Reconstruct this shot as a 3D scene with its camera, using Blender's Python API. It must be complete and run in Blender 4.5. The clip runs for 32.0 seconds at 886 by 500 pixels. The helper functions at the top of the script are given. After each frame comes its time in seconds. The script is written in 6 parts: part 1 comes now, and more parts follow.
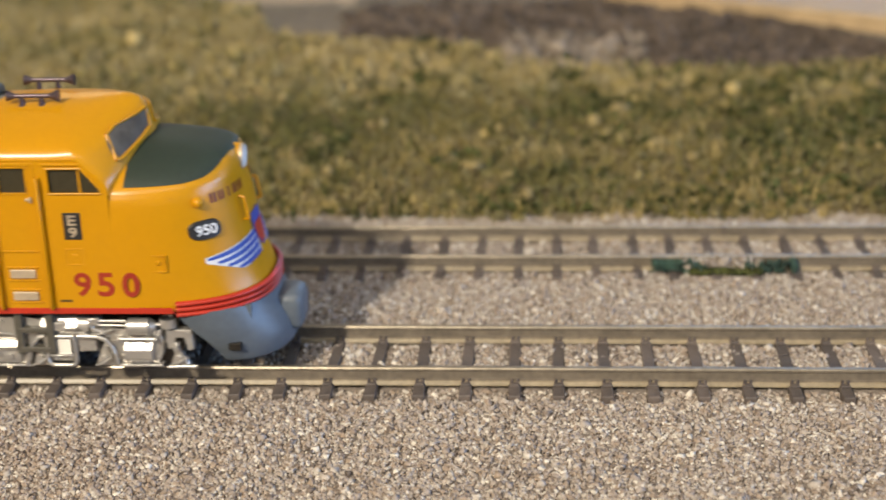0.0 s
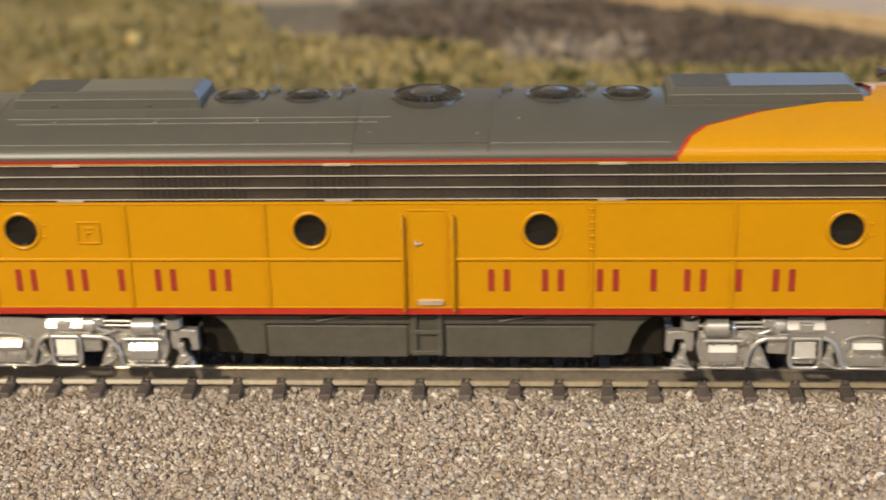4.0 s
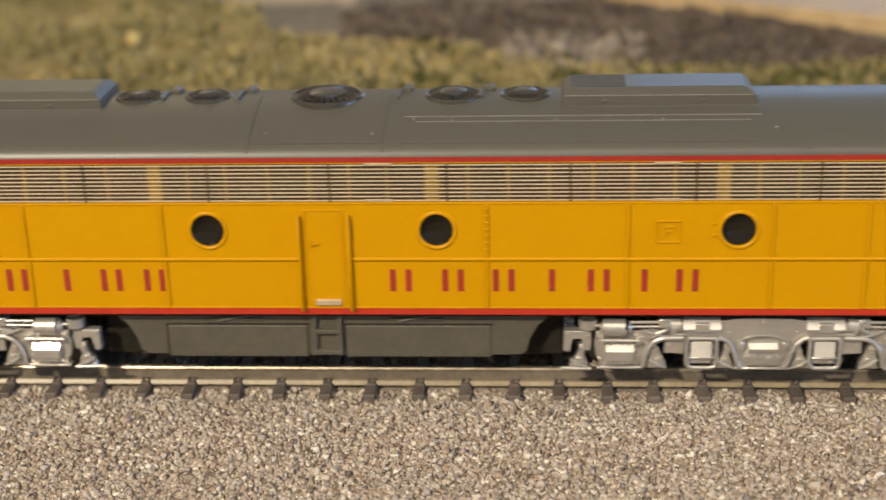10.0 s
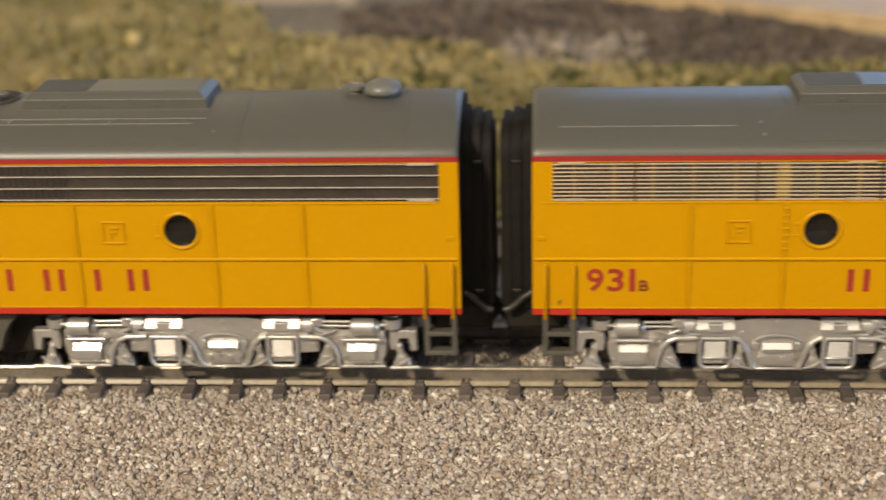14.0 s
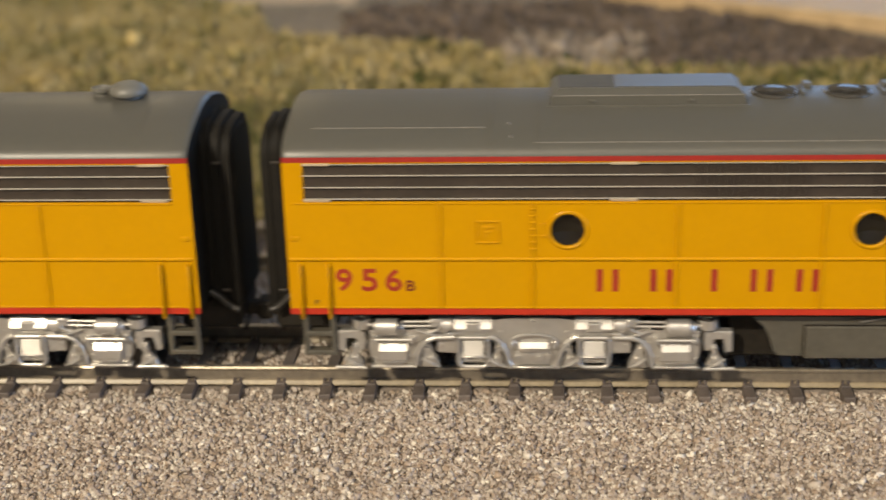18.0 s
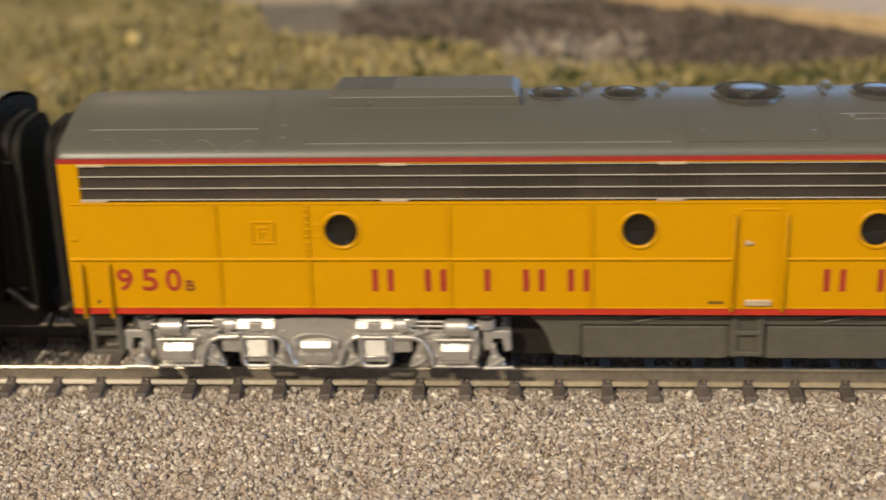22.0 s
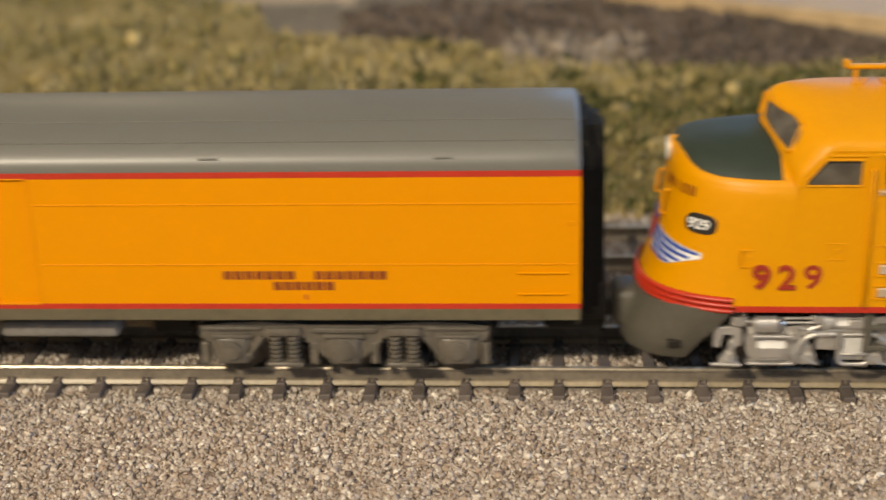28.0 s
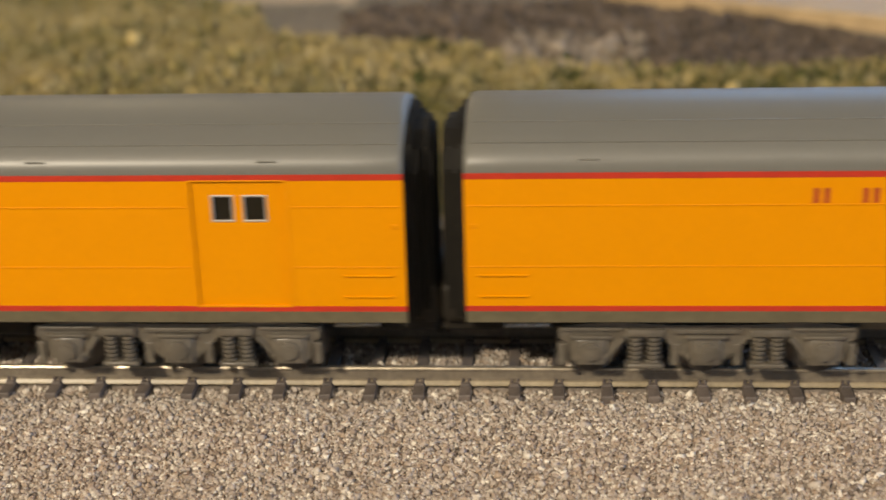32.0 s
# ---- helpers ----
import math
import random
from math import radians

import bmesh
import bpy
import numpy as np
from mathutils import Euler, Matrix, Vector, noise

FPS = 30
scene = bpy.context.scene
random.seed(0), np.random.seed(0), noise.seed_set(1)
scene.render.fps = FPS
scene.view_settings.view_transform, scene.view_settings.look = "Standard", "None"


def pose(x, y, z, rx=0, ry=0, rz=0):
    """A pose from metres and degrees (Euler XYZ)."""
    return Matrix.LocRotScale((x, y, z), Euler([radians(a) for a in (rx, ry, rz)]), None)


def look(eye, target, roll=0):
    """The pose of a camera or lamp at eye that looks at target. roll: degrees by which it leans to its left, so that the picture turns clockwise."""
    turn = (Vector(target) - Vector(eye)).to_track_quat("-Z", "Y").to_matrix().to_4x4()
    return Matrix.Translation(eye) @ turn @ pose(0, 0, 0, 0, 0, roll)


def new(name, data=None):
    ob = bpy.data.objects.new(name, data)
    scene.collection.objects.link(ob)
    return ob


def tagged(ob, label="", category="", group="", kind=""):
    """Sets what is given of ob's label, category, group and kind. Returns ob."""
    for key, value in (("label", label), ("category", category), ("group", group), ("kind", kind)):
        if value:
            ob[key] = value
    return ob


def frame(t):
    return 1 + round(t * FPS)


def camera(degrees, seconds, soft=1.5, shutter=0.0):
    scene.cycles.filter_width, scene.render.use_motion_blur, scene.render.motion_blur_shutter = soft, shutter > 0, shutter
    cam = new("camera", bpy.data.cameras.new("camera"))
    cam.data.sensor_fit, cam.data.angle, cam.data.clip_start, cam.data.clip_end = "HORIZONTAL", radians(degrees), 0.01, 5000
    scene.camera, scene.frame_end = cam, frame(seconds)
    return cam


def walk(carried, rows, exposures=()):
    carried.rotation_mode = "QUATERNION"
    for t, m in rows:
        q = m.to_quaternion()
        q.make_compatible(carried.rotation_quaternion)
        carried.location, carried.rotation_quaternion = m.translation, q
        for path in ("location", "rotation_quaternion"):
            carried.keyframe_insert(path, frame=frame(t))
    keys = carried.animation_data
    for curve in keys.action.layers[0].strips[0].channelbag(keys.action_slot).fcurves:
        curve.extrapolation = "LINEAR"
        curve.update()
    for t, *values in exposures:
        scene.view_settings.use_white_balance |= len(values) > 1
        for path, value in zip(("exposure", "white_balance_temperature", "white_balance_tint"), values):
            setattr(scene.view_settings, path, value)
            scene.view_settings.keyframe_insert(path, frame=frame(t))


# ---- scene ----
# A double-track model railway (1:87), seen from a hand-held distance; the train passes towards +x.
MM = 0.001

cam = camera(33.55, 32.0, soft=1.6, shutter=0.5)
EYE = pose(0.0, -0.2398, 0.1117, 90 - 21.2, 1.502, 3.687)
walk(cam, [(0.0, EYE), (32.0, EYE)],
     exposures=[(0.0, 0.05, 6600, 10), (2.0, 0.03, 6700, 10), (3.5, 0.02, 6900, 10), (6.0, 0.0, 6950, 10), (20.0, 0.0, 6950, 10), (26.0, 0.0, 6950, 10), (28.0, -0.09, 7050, 10), (32.0, -0.10, 7050, 10)])
cam.data.dof.use_dof = True
cam.data.dof.focus_distance = 0.236
cam.data.dof.aperture_fstop = 16.5

# distance run by the train, in mm, time by time: three throttle steps
RUN = [(0, 0.01), (1, 36.94), (2, 73.09), (3, 109.37), (3.5, 127.57), (5.5, 201.75), (6, 220.6), (7, 256.73), (8, 293.38), (9, 330.13), (10, 366.31), (11, 402.64), (12, 439.03), (13, 475.33), (13.5, 493.44), (15.5, 583.17), (16, 607.76), (17, 659.26), (18, 711.12), (19, 762.19), (20, 813.24), (21, 864.83), (22, 915.65), (23, 967.24), (24, 1018.4), (24.5, 1044.41), (26.5, 1157.4), (27, 1190.35), (28, 1255.77), (29, 1321.24), (30, 1387.14), (31, 1452.89), (32, 1518.99)]

# ---- light ----
world = bpy.data.worlds.new("room_air")
scene.world = world
world.use_nodes = True
world.node_tree.nodes["Background"].inputs["Color"].default_value = (1.0, 0.86, 0.68, 1)
world.node_tree.nodes["Background"].inputs["Strength"].default_value = 0.03


def area_lamp(name, eye, target, size, size_y, watts, color):
    data = bpy.data.lights.new(name, "AREA")
    data.shape, data.size, data.size_y, data.energy, data.color = "RECTANGLE", size, size_y, watts, color
    ob = new(name, data)
    ob.matrix_world = look(eye, target)
    return ob


area_lamp("ceiling_spot", (-0.80, -1.46, 1.20), (0, 0, 0.02), 0.09, 0.09, 47.5, (1.0, 0.90, 0.74))
# Unseen broad fill lamp, added to lift the shade and the up-facing surfaces.
area_lamp("ceiling_fill", (0.25, -0.9, 1.36), (0.1, -0.1, 0.0), 1.1, 0.8, 9.0, (1.0, 0.92, 0.80))
area_lamp("north_window_daylight", (1.06, 2.25, 0.66), (1.06, 0.0, 0.60), 1.88, 0.55, 10.0, (0.22, 0.50, 1.0))
area_lamp("east_window_daylight", (2.42, -0.25, 0.30), (0.0, -0.25, 0.26), 1.9, 0.55, 46.0, (0.28, 0.52, 1.0))

area_lamp("far_wall_lamp", (-0.78, 2.2, 1.06), (-0.1, 0.0, 0.0), 0.36, 0.26, 1.3, (1.0, 0.82, 0.52))


# ---- materials ----
def material(name, color, rough=0.5, metal=0.0, spread=0.12, scale=900.0, bump=0.06, fine=6000.0, island=0.0, item=0.0, second=None, big=160.0, coat=0.0, spec=0.5, sheen=0.03, hue=0.0, chips=()):
    """A painted, cast or natural surface: two scales of tone, a fine relief, and an uneven gloss."""
    m = bpy.data.materials.new(name)
    m.use_nodes = True
    nt = m.node_tree
    bsdf = nt.nodes["Principled BSDF"]
    coord = nt.nodes.new("ShaderNodeTexCoord")
    n1 = nt.nodes.new("ShaderNodeTexNoise")
    n1.inputs["Scale"].default_value, n1.inputs["Detail"].default_value = scale, 4.0
    n2 = nt.nodes.new("ShaderNodeTexNoise")
    n2.inputs["Scale"].default_value, n2.inputs["Detail"].default_value = big, 3.0
    n3 = nt.nodes.new("ShaderNodeTexNoise")
    n3.inputs["Scale"].default_value, n3.inputs["Detail"].default_value = fine, 2.0
    for n in (n1, n2, n3):
        nt.links.new(coord.outputs["Object"], n.inputs["Vector"])
    mix = nt.nodes.new("ShaderNodeMix")
    mix.data_type = "RGBA"
    c2 = second or tuple(c * (1 - spread) for c in color)
    mix.inputs[6].default_value = (*color, 1)
    mix.inputs[7].default_value = (*c2, 1)
    ramp = nt.nodes.new("ShaderNodeMapRange")
    ramp.inputs[1].default_value, ramp.inputs[2].default_value = 0.35, 0.68
    nt.links.new(n2.outputs["Fac"], ramp.inputs[0])
    nt.links.new(ramp.outputs[0], mix.inputs[0])
    tone = nt.nodes.new("ShaderNodeMapRange")
    tone.inputs[1].default_value, tone.inputs[2].default_value = 0.3, 0.7
    tone.inputs[3].default_value, tone.inputs[4].default_value = 1 - spread, 1 + spread * 0.6
    nt.links.new(n1.outputs["Fac"], tone.inputs[0])
    hsv = nt.nodes.new("ShaderNodeHueSaturation")
    nt.links.new(mix.outputs[2], hsv.inputs["Color"])
    if chips:
        # each loose piece takes a tone of its own
        src = nt.nodes.new("ShaderNodeNewGeometry")
        tones = nt.nodes.new("ShaderNodeValToRGB")
        while len(tones.color_ramp.elements) < len(chips):
            tones.color_ramp.elements.new(0.5)
        for el, (place, tone_color) in zip(tones.color_ramp.elements, chips):
            el.position, el.color = place, (*tone_color, 1)
        nt.links.new(src.outputs["Random Per Island"], tones.inputs[0])
        nt.links.new(tones.outputs[0], hsv.inputs["Color"])
    value = tone.outputs[0]
    for amount, node, socket in ((island, "ShaderNodeNewGeometry", "Random Per Island"), (item, "ShaderNodeObjectInfo", "Random")):
        if amount:
            src = nt.nodes.new(node)
            r = nt.nodes.new("ShaderNodeMapRange")
            r.inputs[3].default_value, r.inputs[4].default_value = 1 - amount, 1 + amount
            nt.links.new(src.outputs[socket], r.inputs[0])
            mul = nt.nodes.new("ShaderNodeMath")
            mul.operation = "MULTIPLY"
            nt.links.new(value, mul.inputs[0])
            nt.links.new(r.outputs[0], mul.inputs[1])
            value = mul.outputs[0]
    if island and hue:
        src = nt.nodes.new("ShaderNodeNewGeometry")
        mul = nt.nodes.new("ShaderNodeMath")
        mul.operation = "MULTIPLY"
        mul.inputs[1].default_value = 17.3
        fr = nt.nodes.new("ShaderNodeMath")
        fr.operation = "FRACT"
        r = nt.nodes.new("ShaderNodeMapRange")
        r.inputs[3].default_value, r.inputs[4].default_value = 1 - hue, 1 + hue
        nt.links.new(src.outputs["Random Per Island"], mul.inputs[0])
        nt.links.new(mul.outputs[0], fr.inputs[0])
        nt.links.new(fr.outputs[0], r.inputs[0])
        nt.links.new(r.outputs[0], hsv.inputs["Saturation"])
    nt.links.new(value, hsv.inputs["Value"])
    nt.links.new(hsv.outputs["Color"], bsdf.inputs["Base Color"])
    rr = nt.nodes.new("ShaderNodeMapRange")
    rr.inputs[3].default_value, rr.inputs[4].default_value = max(0.02, rough - sheen), min(1.0, rough + sheen)
    nt.links.new(n1.outputs["Fac"], rr.inputs[0])
    nt.links.new(rr.outputs[0], bsdf.inputs["Roughness"])
    bsdf.inputs["Metallic"].default_value = metal
    bsdf.inputs["Specular IOR Level"].default_value = spec
    bsdf.inputs["Coat Weight"].default_value = coat
    if bump:
        b = nt.nodes.new("ShaderNodeBump")
        b.inputs["Strength"].default_value, b.inputs["Distance"].default_value = bump, (0.00002 if bump <= 0.12 else 0.0002)
        nt.links.new(n3.outputs["Fac"], b.inputs["Height"])
        nt.links.new(b.outputs["Normal"], bsdf.inputs["Normal"])
    return m


YELLOW = material("armour_yellow", (0.52, 0.250, 0.0008), 0.33, spread=0.025, bump=0.0, spec=0.25)
YELLOW_DEEP = material("armour_yellow_deep", (0.53, 0.241, 0.0008), 0.28, spread=0.025, bump=0.0, spec=0.45, sheen=0.0)
YELLOW_LIGHT = material("armour_yellow_warm", (0.63, 0.262, 0.002), 0.42, spread=0.025, bump=0.0, spec=0.25)
ORANGE = material("coach_yellow", (0.66, 0.239, 0.0004), 0.45, spread=0.02, bump=0.0, spec=0.2)
DARK_RED = material("eave_red", (0.31, 0.022, 0.016), 0.4, spread=0.08, bump=0.02)
RED = material("stripe_red", (0.45, 0.03, 0.012), 0.4, spread=0.08, bump=0.02)
DECAL_BROWN = material("lettering_maroon", (0.15, 0.018, 0.006), 0.5, spread=0.1, bump=0.0)
DECAL_RED = material("lettering_red", (0.31, 0.026, 0.010), 0.5, spread=0.1, bump=0.0)
ROOF = material("harbour_grey", (0.081, 0.077, 0.063), 0.40, spread=0.03, bump=0.0)
FAN = material("worn_vent_grey", (0.072, 0.066, 0.056), 0.26, metal=0.3, spread=0.25, bump=0.1, fine=2500)
# Pale grey for small fittings and for highlights painted along roof edges.
ROOF_TRIM = material("pale_trim_and_glint", (0.21, 0.195, 0.172), 0.25, spread=0.15, bump=0.0)
ROOF_COACH = material("coach_roof_grey", (0.128, 0.123, 0.105), 0.40, spread=0.02, bump=0.0)
ROOF_MATT = material("matt_roof_screen", (0.075, 0.07, 0.058), 0.75, spread=0.15, bump=0.05)
GRILLE_BROWN = material("grille_brown", (0.066, 0.036, 0.018), 0.5, spread=0.2, bump=0.0)
UNDER = material("underframe_grey", (0.088, 0.079, 0.060), 0.5, spread=0.12, bump=0.03)
BLACK = material("diaphragm_black", (0.021, 0.017, 0.012), 0.6, spread=0.3, bump=0.0, spec=0.25)
# Raised brown puts the light bounced under the cars into the colour.
COACH_UNDER = material("bounce_brown_underframe", (0.17, 0.125, 0.068), 0.8, spread=0.2, bump=0.0)
COACH_IRON = material("coach_truck_grey", (0.125, 0.108, 0.084), 0.34, spread=0.2, bump=0.0)
HOSE = material("hose_rubber", (0.027, 0.024, 0.02), 0.45, spread=0.2, bump=0.0)
RUBBER = material("gangway_rubber", (0.0105, 0.0088, 0.0062), 0.7, spread=0.3, bump=0.0, spec=0.2)
POST = material("tan_grille_post", (0.27, 0.155, 0.02), 0.5, spread=0.1, bump=0.0)
SILVER = material("silver_paint", (0.55, 0.525, 0.485), 0.36, metal=0.7, spread=0.06, bump=0.0, sheen=0.03)
BRIGHT = material("etched_steel", (0.62, 0.50, 0.35), 0.32, metal=0.45, spread=0.1, bump=0.02)
CHROME = material("bright_trim", (0.62, 0.57, 0.49), 0.25, metal=0.3, spread=0.05, bump=0.0)
WIRE = material("grille_wire", (0.92, 0.78, 0.56), 0.36, metal=0.5, spread=0.08, bump=0.0)
GRILLE_DARK = material("grille_dark", (0.042, 0.031, 0.023), 0.45, spread=0.2, bump=0.08)
GRILLE_SCREEN = material("grille_screen", (0.026, 0.018, 0.013), 0.5, spread=0.2, bump=0.0)
GREEN = material("antiglare_green", (0.022, 0.034, 0.022), 0.55, spread=0.12, bump=0.03)
# Grey with the blue of the window daylight mixed into the colour.
PILOT = material("pilot_grey_daylit", (0.105, 0.125, 0.145), 0.4, spread=0.1, bump=0.04)
RAIL = material("weathered_rail", (0.165, 0.135, 0.098), 0.52, spread=0.22, bump=0.05)
RAILTOP = material("polished_railhead", (0.37, 0.315, 0.235), 0.34, metal=0.7, spread=0.2, bump=0.02)
RAILFOOT = material("rail_foot", (0.31, 0.25, 0.16), 0.36, metal=0.0, spec=0.3, spread=0.2, bump=0.02)
TIE = material("plastic_tie", (0.125, 0.100, 0.085), 0.6, spread=0.25, bump=0.2, fine=2500, item=0.22)
STONE = material("ballast_stone", (0.50, 0.455, 0.40), 0.8, spread=0.10, bump=0.2, fine=3500, big=60, second=(0.46, 0.41, 0.355), chips=((0.0, (0.13, 0.10, 0.08)), (0.07, (0.23, 0.18, 0.14)), (0.20, (0.345, 0.265, 0.195)), (0.36, (0.32, 0.268, 0.228)), (0.62, (0.385, 0.328, 0.277)), (0.86, (0.475, 0.42, 0.355)), (1.0, (0.70, 0.645, 0.56))))
STONEBED = material("ballast_bed", (0.27, 0.225, 0.185), 0.9, spread=0.3, scale=1500, bump=0.9, fine=1600)
TURF = material("turf_foam", (0.235, 0.188, 0.082), 0.95, spread=0.3, bump=0.5, fine=2500, island=0.22, second=(0.095, 0.098, 0.036), big=19, hue=0.15, spec=0.1)
PALE_TURF = material("pale_turf_foam", (0.36, 0.285, 0.135), 0.95, spread=0.3, bump=0.5, fine=2500, island=0.2, second=(0.20, 0.175, 0.075), big=24, hue=0.15, spec=0.1)
STRAW = material("straw_turf", (0.42, 0.32, 0.13), 0.9, spread=0.3, bump=0.3, fine=2500, island=0.4, big=40)
OLIVE = material("olive_turf", (0.070, 0.078, 0.026), 0.95, spec=0.1, spread=0.3, bump=0.4, fine=2500, island=0.45, big=40)
FLOCK = material("green_flock", (0.030, 0.064, 0.046), 0.9, spread=0.3, bump=0.4, fine=2500, island=0.5, big=60)
SOIL = material("layout_soil", (0.19, 0.148, 0.078), 0.95, spread=0.35, scale=400, bump=0.8, fine=1500, second=(0.17, 0.13, 0.07), big=22)
DIRT = material("dark_dirt", (0.082, 0.060, 0.043), 0.95, spread=0.35, scale=350, bump=0.8, fine=1500, second=(0.12, 0.088, 0.062), big=25, island=0.55)
EARTH = material("grey_earth", (0.19, 0.155, 0.115), 0.95, spread=0.3, scale=350, bump=0.8, fine=1500, second=(0.14, 0.118, 0.085), big=25)
GRAVEL = material("dusty_gravel", (0.30, 0.245, 0.185), 0.95, spread=0.3, scale=350, bump=0.6, fine=1500, island=0.35, big=30)
SAND = material("pale_sand", (0.42, 0.335, 0.23), 0.95, spread=0.25, scale=350, bump=0.8, fine=1500, big=30)
WOOD = material("raw_plywood", (0.50, 0.36, 0.20), 0.55, spread=0.2, scale=120, bump=0.2, big=30)
WALL = material("painted_wall", (0.66, 0.60, 0.52), 0.8, spread=0.05, scale=8, bump=0.05, fine=300, big=2)
GLASS = bpy.data.materials.new("tinted_glass")
GLASS.use_nodes = True
GLASS.node_tree.nodes["Principled BSDF"].inputs["Base Color"].default_value = (0.012, 0.010, 0.007, 1)
GLASS.node_tree.nodes["Principled BSDF"].inputs["Roughness"].default_value = 0.09
GLASS.node_tree.nodes["Principled BSDF"].inputs["Specular IOR Level"].default_value = 0.4
SCREEN = material("clear_windscreen", (0.12, 0.105, 0.085), 0.2, spread=0.35, scale=300, big=220, bump=0.0)
SMOKED = material("smoked_clear_plastic", (0.045, 0.038, 0.022), 0.15, spread=0.1, bump=0.0)
WHITE = material("number_white", (0.75, 0.75, 0.72), 0.5, spread=0.05, bump=0)
BLUE = material("emblem_blue", (0.02, 0.06, 0.34), 0.45, spread=0.1, bump=0)
DARK_LETTER = material("plate_black", (0.02, 0.018, 0.015), 0.5, spread=0.1, bump=0)
WEAR = material("wheel_steel", (0.10, 0.09, 0.08), 0.4, metal=0.8, spread=0.2, bump=0.05)


# ---- mesh helpers (all in mm) ----
def finish(name, bm, mat, parent=None, label="", smooth=None):
    for v in bm.verts:
        v.co *= MM
    bmesh.ops.recalc_face_normals(bm, faces=bm.faces)
    me = bpy.data.meshes.new(name)
    bm.to_mesh(me)
    bm.free()
    me.materials.append(mat)
    if smooth is not None:
        me.polygons.foreach_set("use_smooth", [True] * len(me.polygons))
        me.set_sharp_from_angle(angle=radians(smooth))
    ob = new(name, me)
    ob.parent = parent
    if label:
        tagged(ob, label)
    return ob


def part(name, bm, mat, parent, label="", smooth=None):
    return finish(name, bm, mat, parent, label, smooth)


def thing(name, label, category, at, group="", kind=""):
    ob = new(name)
    ob.empty_display_size = 0.005
    ob.matrix_basis = pose(at[0] * MM, at[1] * MM, at[2] * MM)
    return tagged(ob, label, category, group, kind)


def box(bm, x0, x1, y0, y1, z0, z1, bevel=0.0, seg=1):
    made = bmesh.ops.create_cube(bm, size=1.0)["verts"]
    for v in made:
        v.co = Vector(((x0 + x1) / 2 + v.co.x * (x1 - x0), (y0 + y1) / 2 + v.co.y * (y1 - y0), (z0 + z1) / 2 + v.co.z * (z1 - z0)))
    if bevel:
        edges = list({e for v in made for e in v.link_edges})
        bmesh.ops.bevel(bm, geom=edges, offset=bevel, segments=seg, affect="EDGES", profile=0.5)
    return bm


def rod(bm, a, b, r, seg=8, r2=None):
    a, b = Vector(a), Vector(b)
    d = b - a
    m = Matrix.Translation((a + b) / 2) @ d.to_track_quat("Z", "Y").to_matrix().to_4x4()
    bmesh.ops.create_cone(bm, cap_ends=True, segments=seg, radius1=r, radius2=r if r2 is None else r2, depth=d.length, matrix=m)
    return bm


def slab(bm, pts, y0, y1):
    """A polygon in x and z, thick from y0 to y1."""
    lo = [bm.verts.new((x, y0, z)) for x, z in pts]
    hi = [bm.verts.new((x, y1, z)) for x, z in pts]
    bm.faces.new(lo)
    bm.faces.new(hi[::-1])
    n = len(pts)
    for i in range(n):
        bm.faces.new((lo[i], hi[i], hi[(i + 1) % n], lo[(i + 1) % n]))
    return bm


def grid(bm, rows, close=False):
    """A skin over rows of points."""
    vs = [[bm.verts.new(p) for p in r] for r in rows]
    for a, b in zip(vs, vs[1:]):
        for i in range(len(a) - (0 if close else 1)):
            j = (i + 1) % len(a)
            bm.faces.new((a[i], a[j], b[j], b[i]))
    return vs


def extrude_x(bm, pts, x0, x1, caps=True):
    """A closed outline in y and z, drawn out from x0 to x1."""
    a = [bm.verts.new((x0, y, z)) for y, z in pts]
    b = [bm.verts.new((x1, y, z)) for y, z in pts]
    n = len(pts)
    for i in range(n):
        j = (i + 1) % n
        bm.faces.new((a[i], a[j], b[j], b[i]))
    if caps:
        bm.faces.new(a[::-1])
        bm.faces.new(b)
    return bm


# ---- setting: the layout board, the ground and the room ----
def ground_height(x, y):
    """Height in mm of the scenery surface at x, y (mm): a grassy rise, then a low dirt bank."""
    base = -6.5 if -130 < y < 70 else -3.6
    if y > 72:
        k = min(1.0, (y - 72) / 150.0)
        base += 12.0 * k + 1.6 * noise.noise((x * 0.02, y * 0.02, 3.0)) * k + 0.8 * noise.noise((x * 0.09, y * 0.09, 7.0))
    return base


def zone(x, y):
    """0 turf and soil, 1 dark dirt, 2 pale sand, 3 bare grey earth."""
    w = 4.0 * noise.noise((x * 0.06, y * 0.06, 1.0)) + 2.5 * noise.noise((x * 0.2, y * 0.2, 2.0))
    near = float(np.interp(x, (-68, -20, -11, 24, 34, 62, 95, 200), (209, 203, 190, 184, 181, 180, 185, 165)))
    far = float(np.interp(x, (-68, -58, -45, 16, 44, 76, 101, 200), (235, 252, 258, 262, 248, 224, 204, 130)))
    if x + 0.7 * w > -65:
        if near + w < y < far + w:
            return 1
        return 0 if y <= near + w else 3
    if x + w > -128 and y + w > float(np.interp(x, (-128, -105, -65), (270, 261, 258))):
        return 2
    if x + w > -98 and y + w > float(np.interp(x, (-98, -86, -65), (245, 217, 211))):
        return 3
    return 0


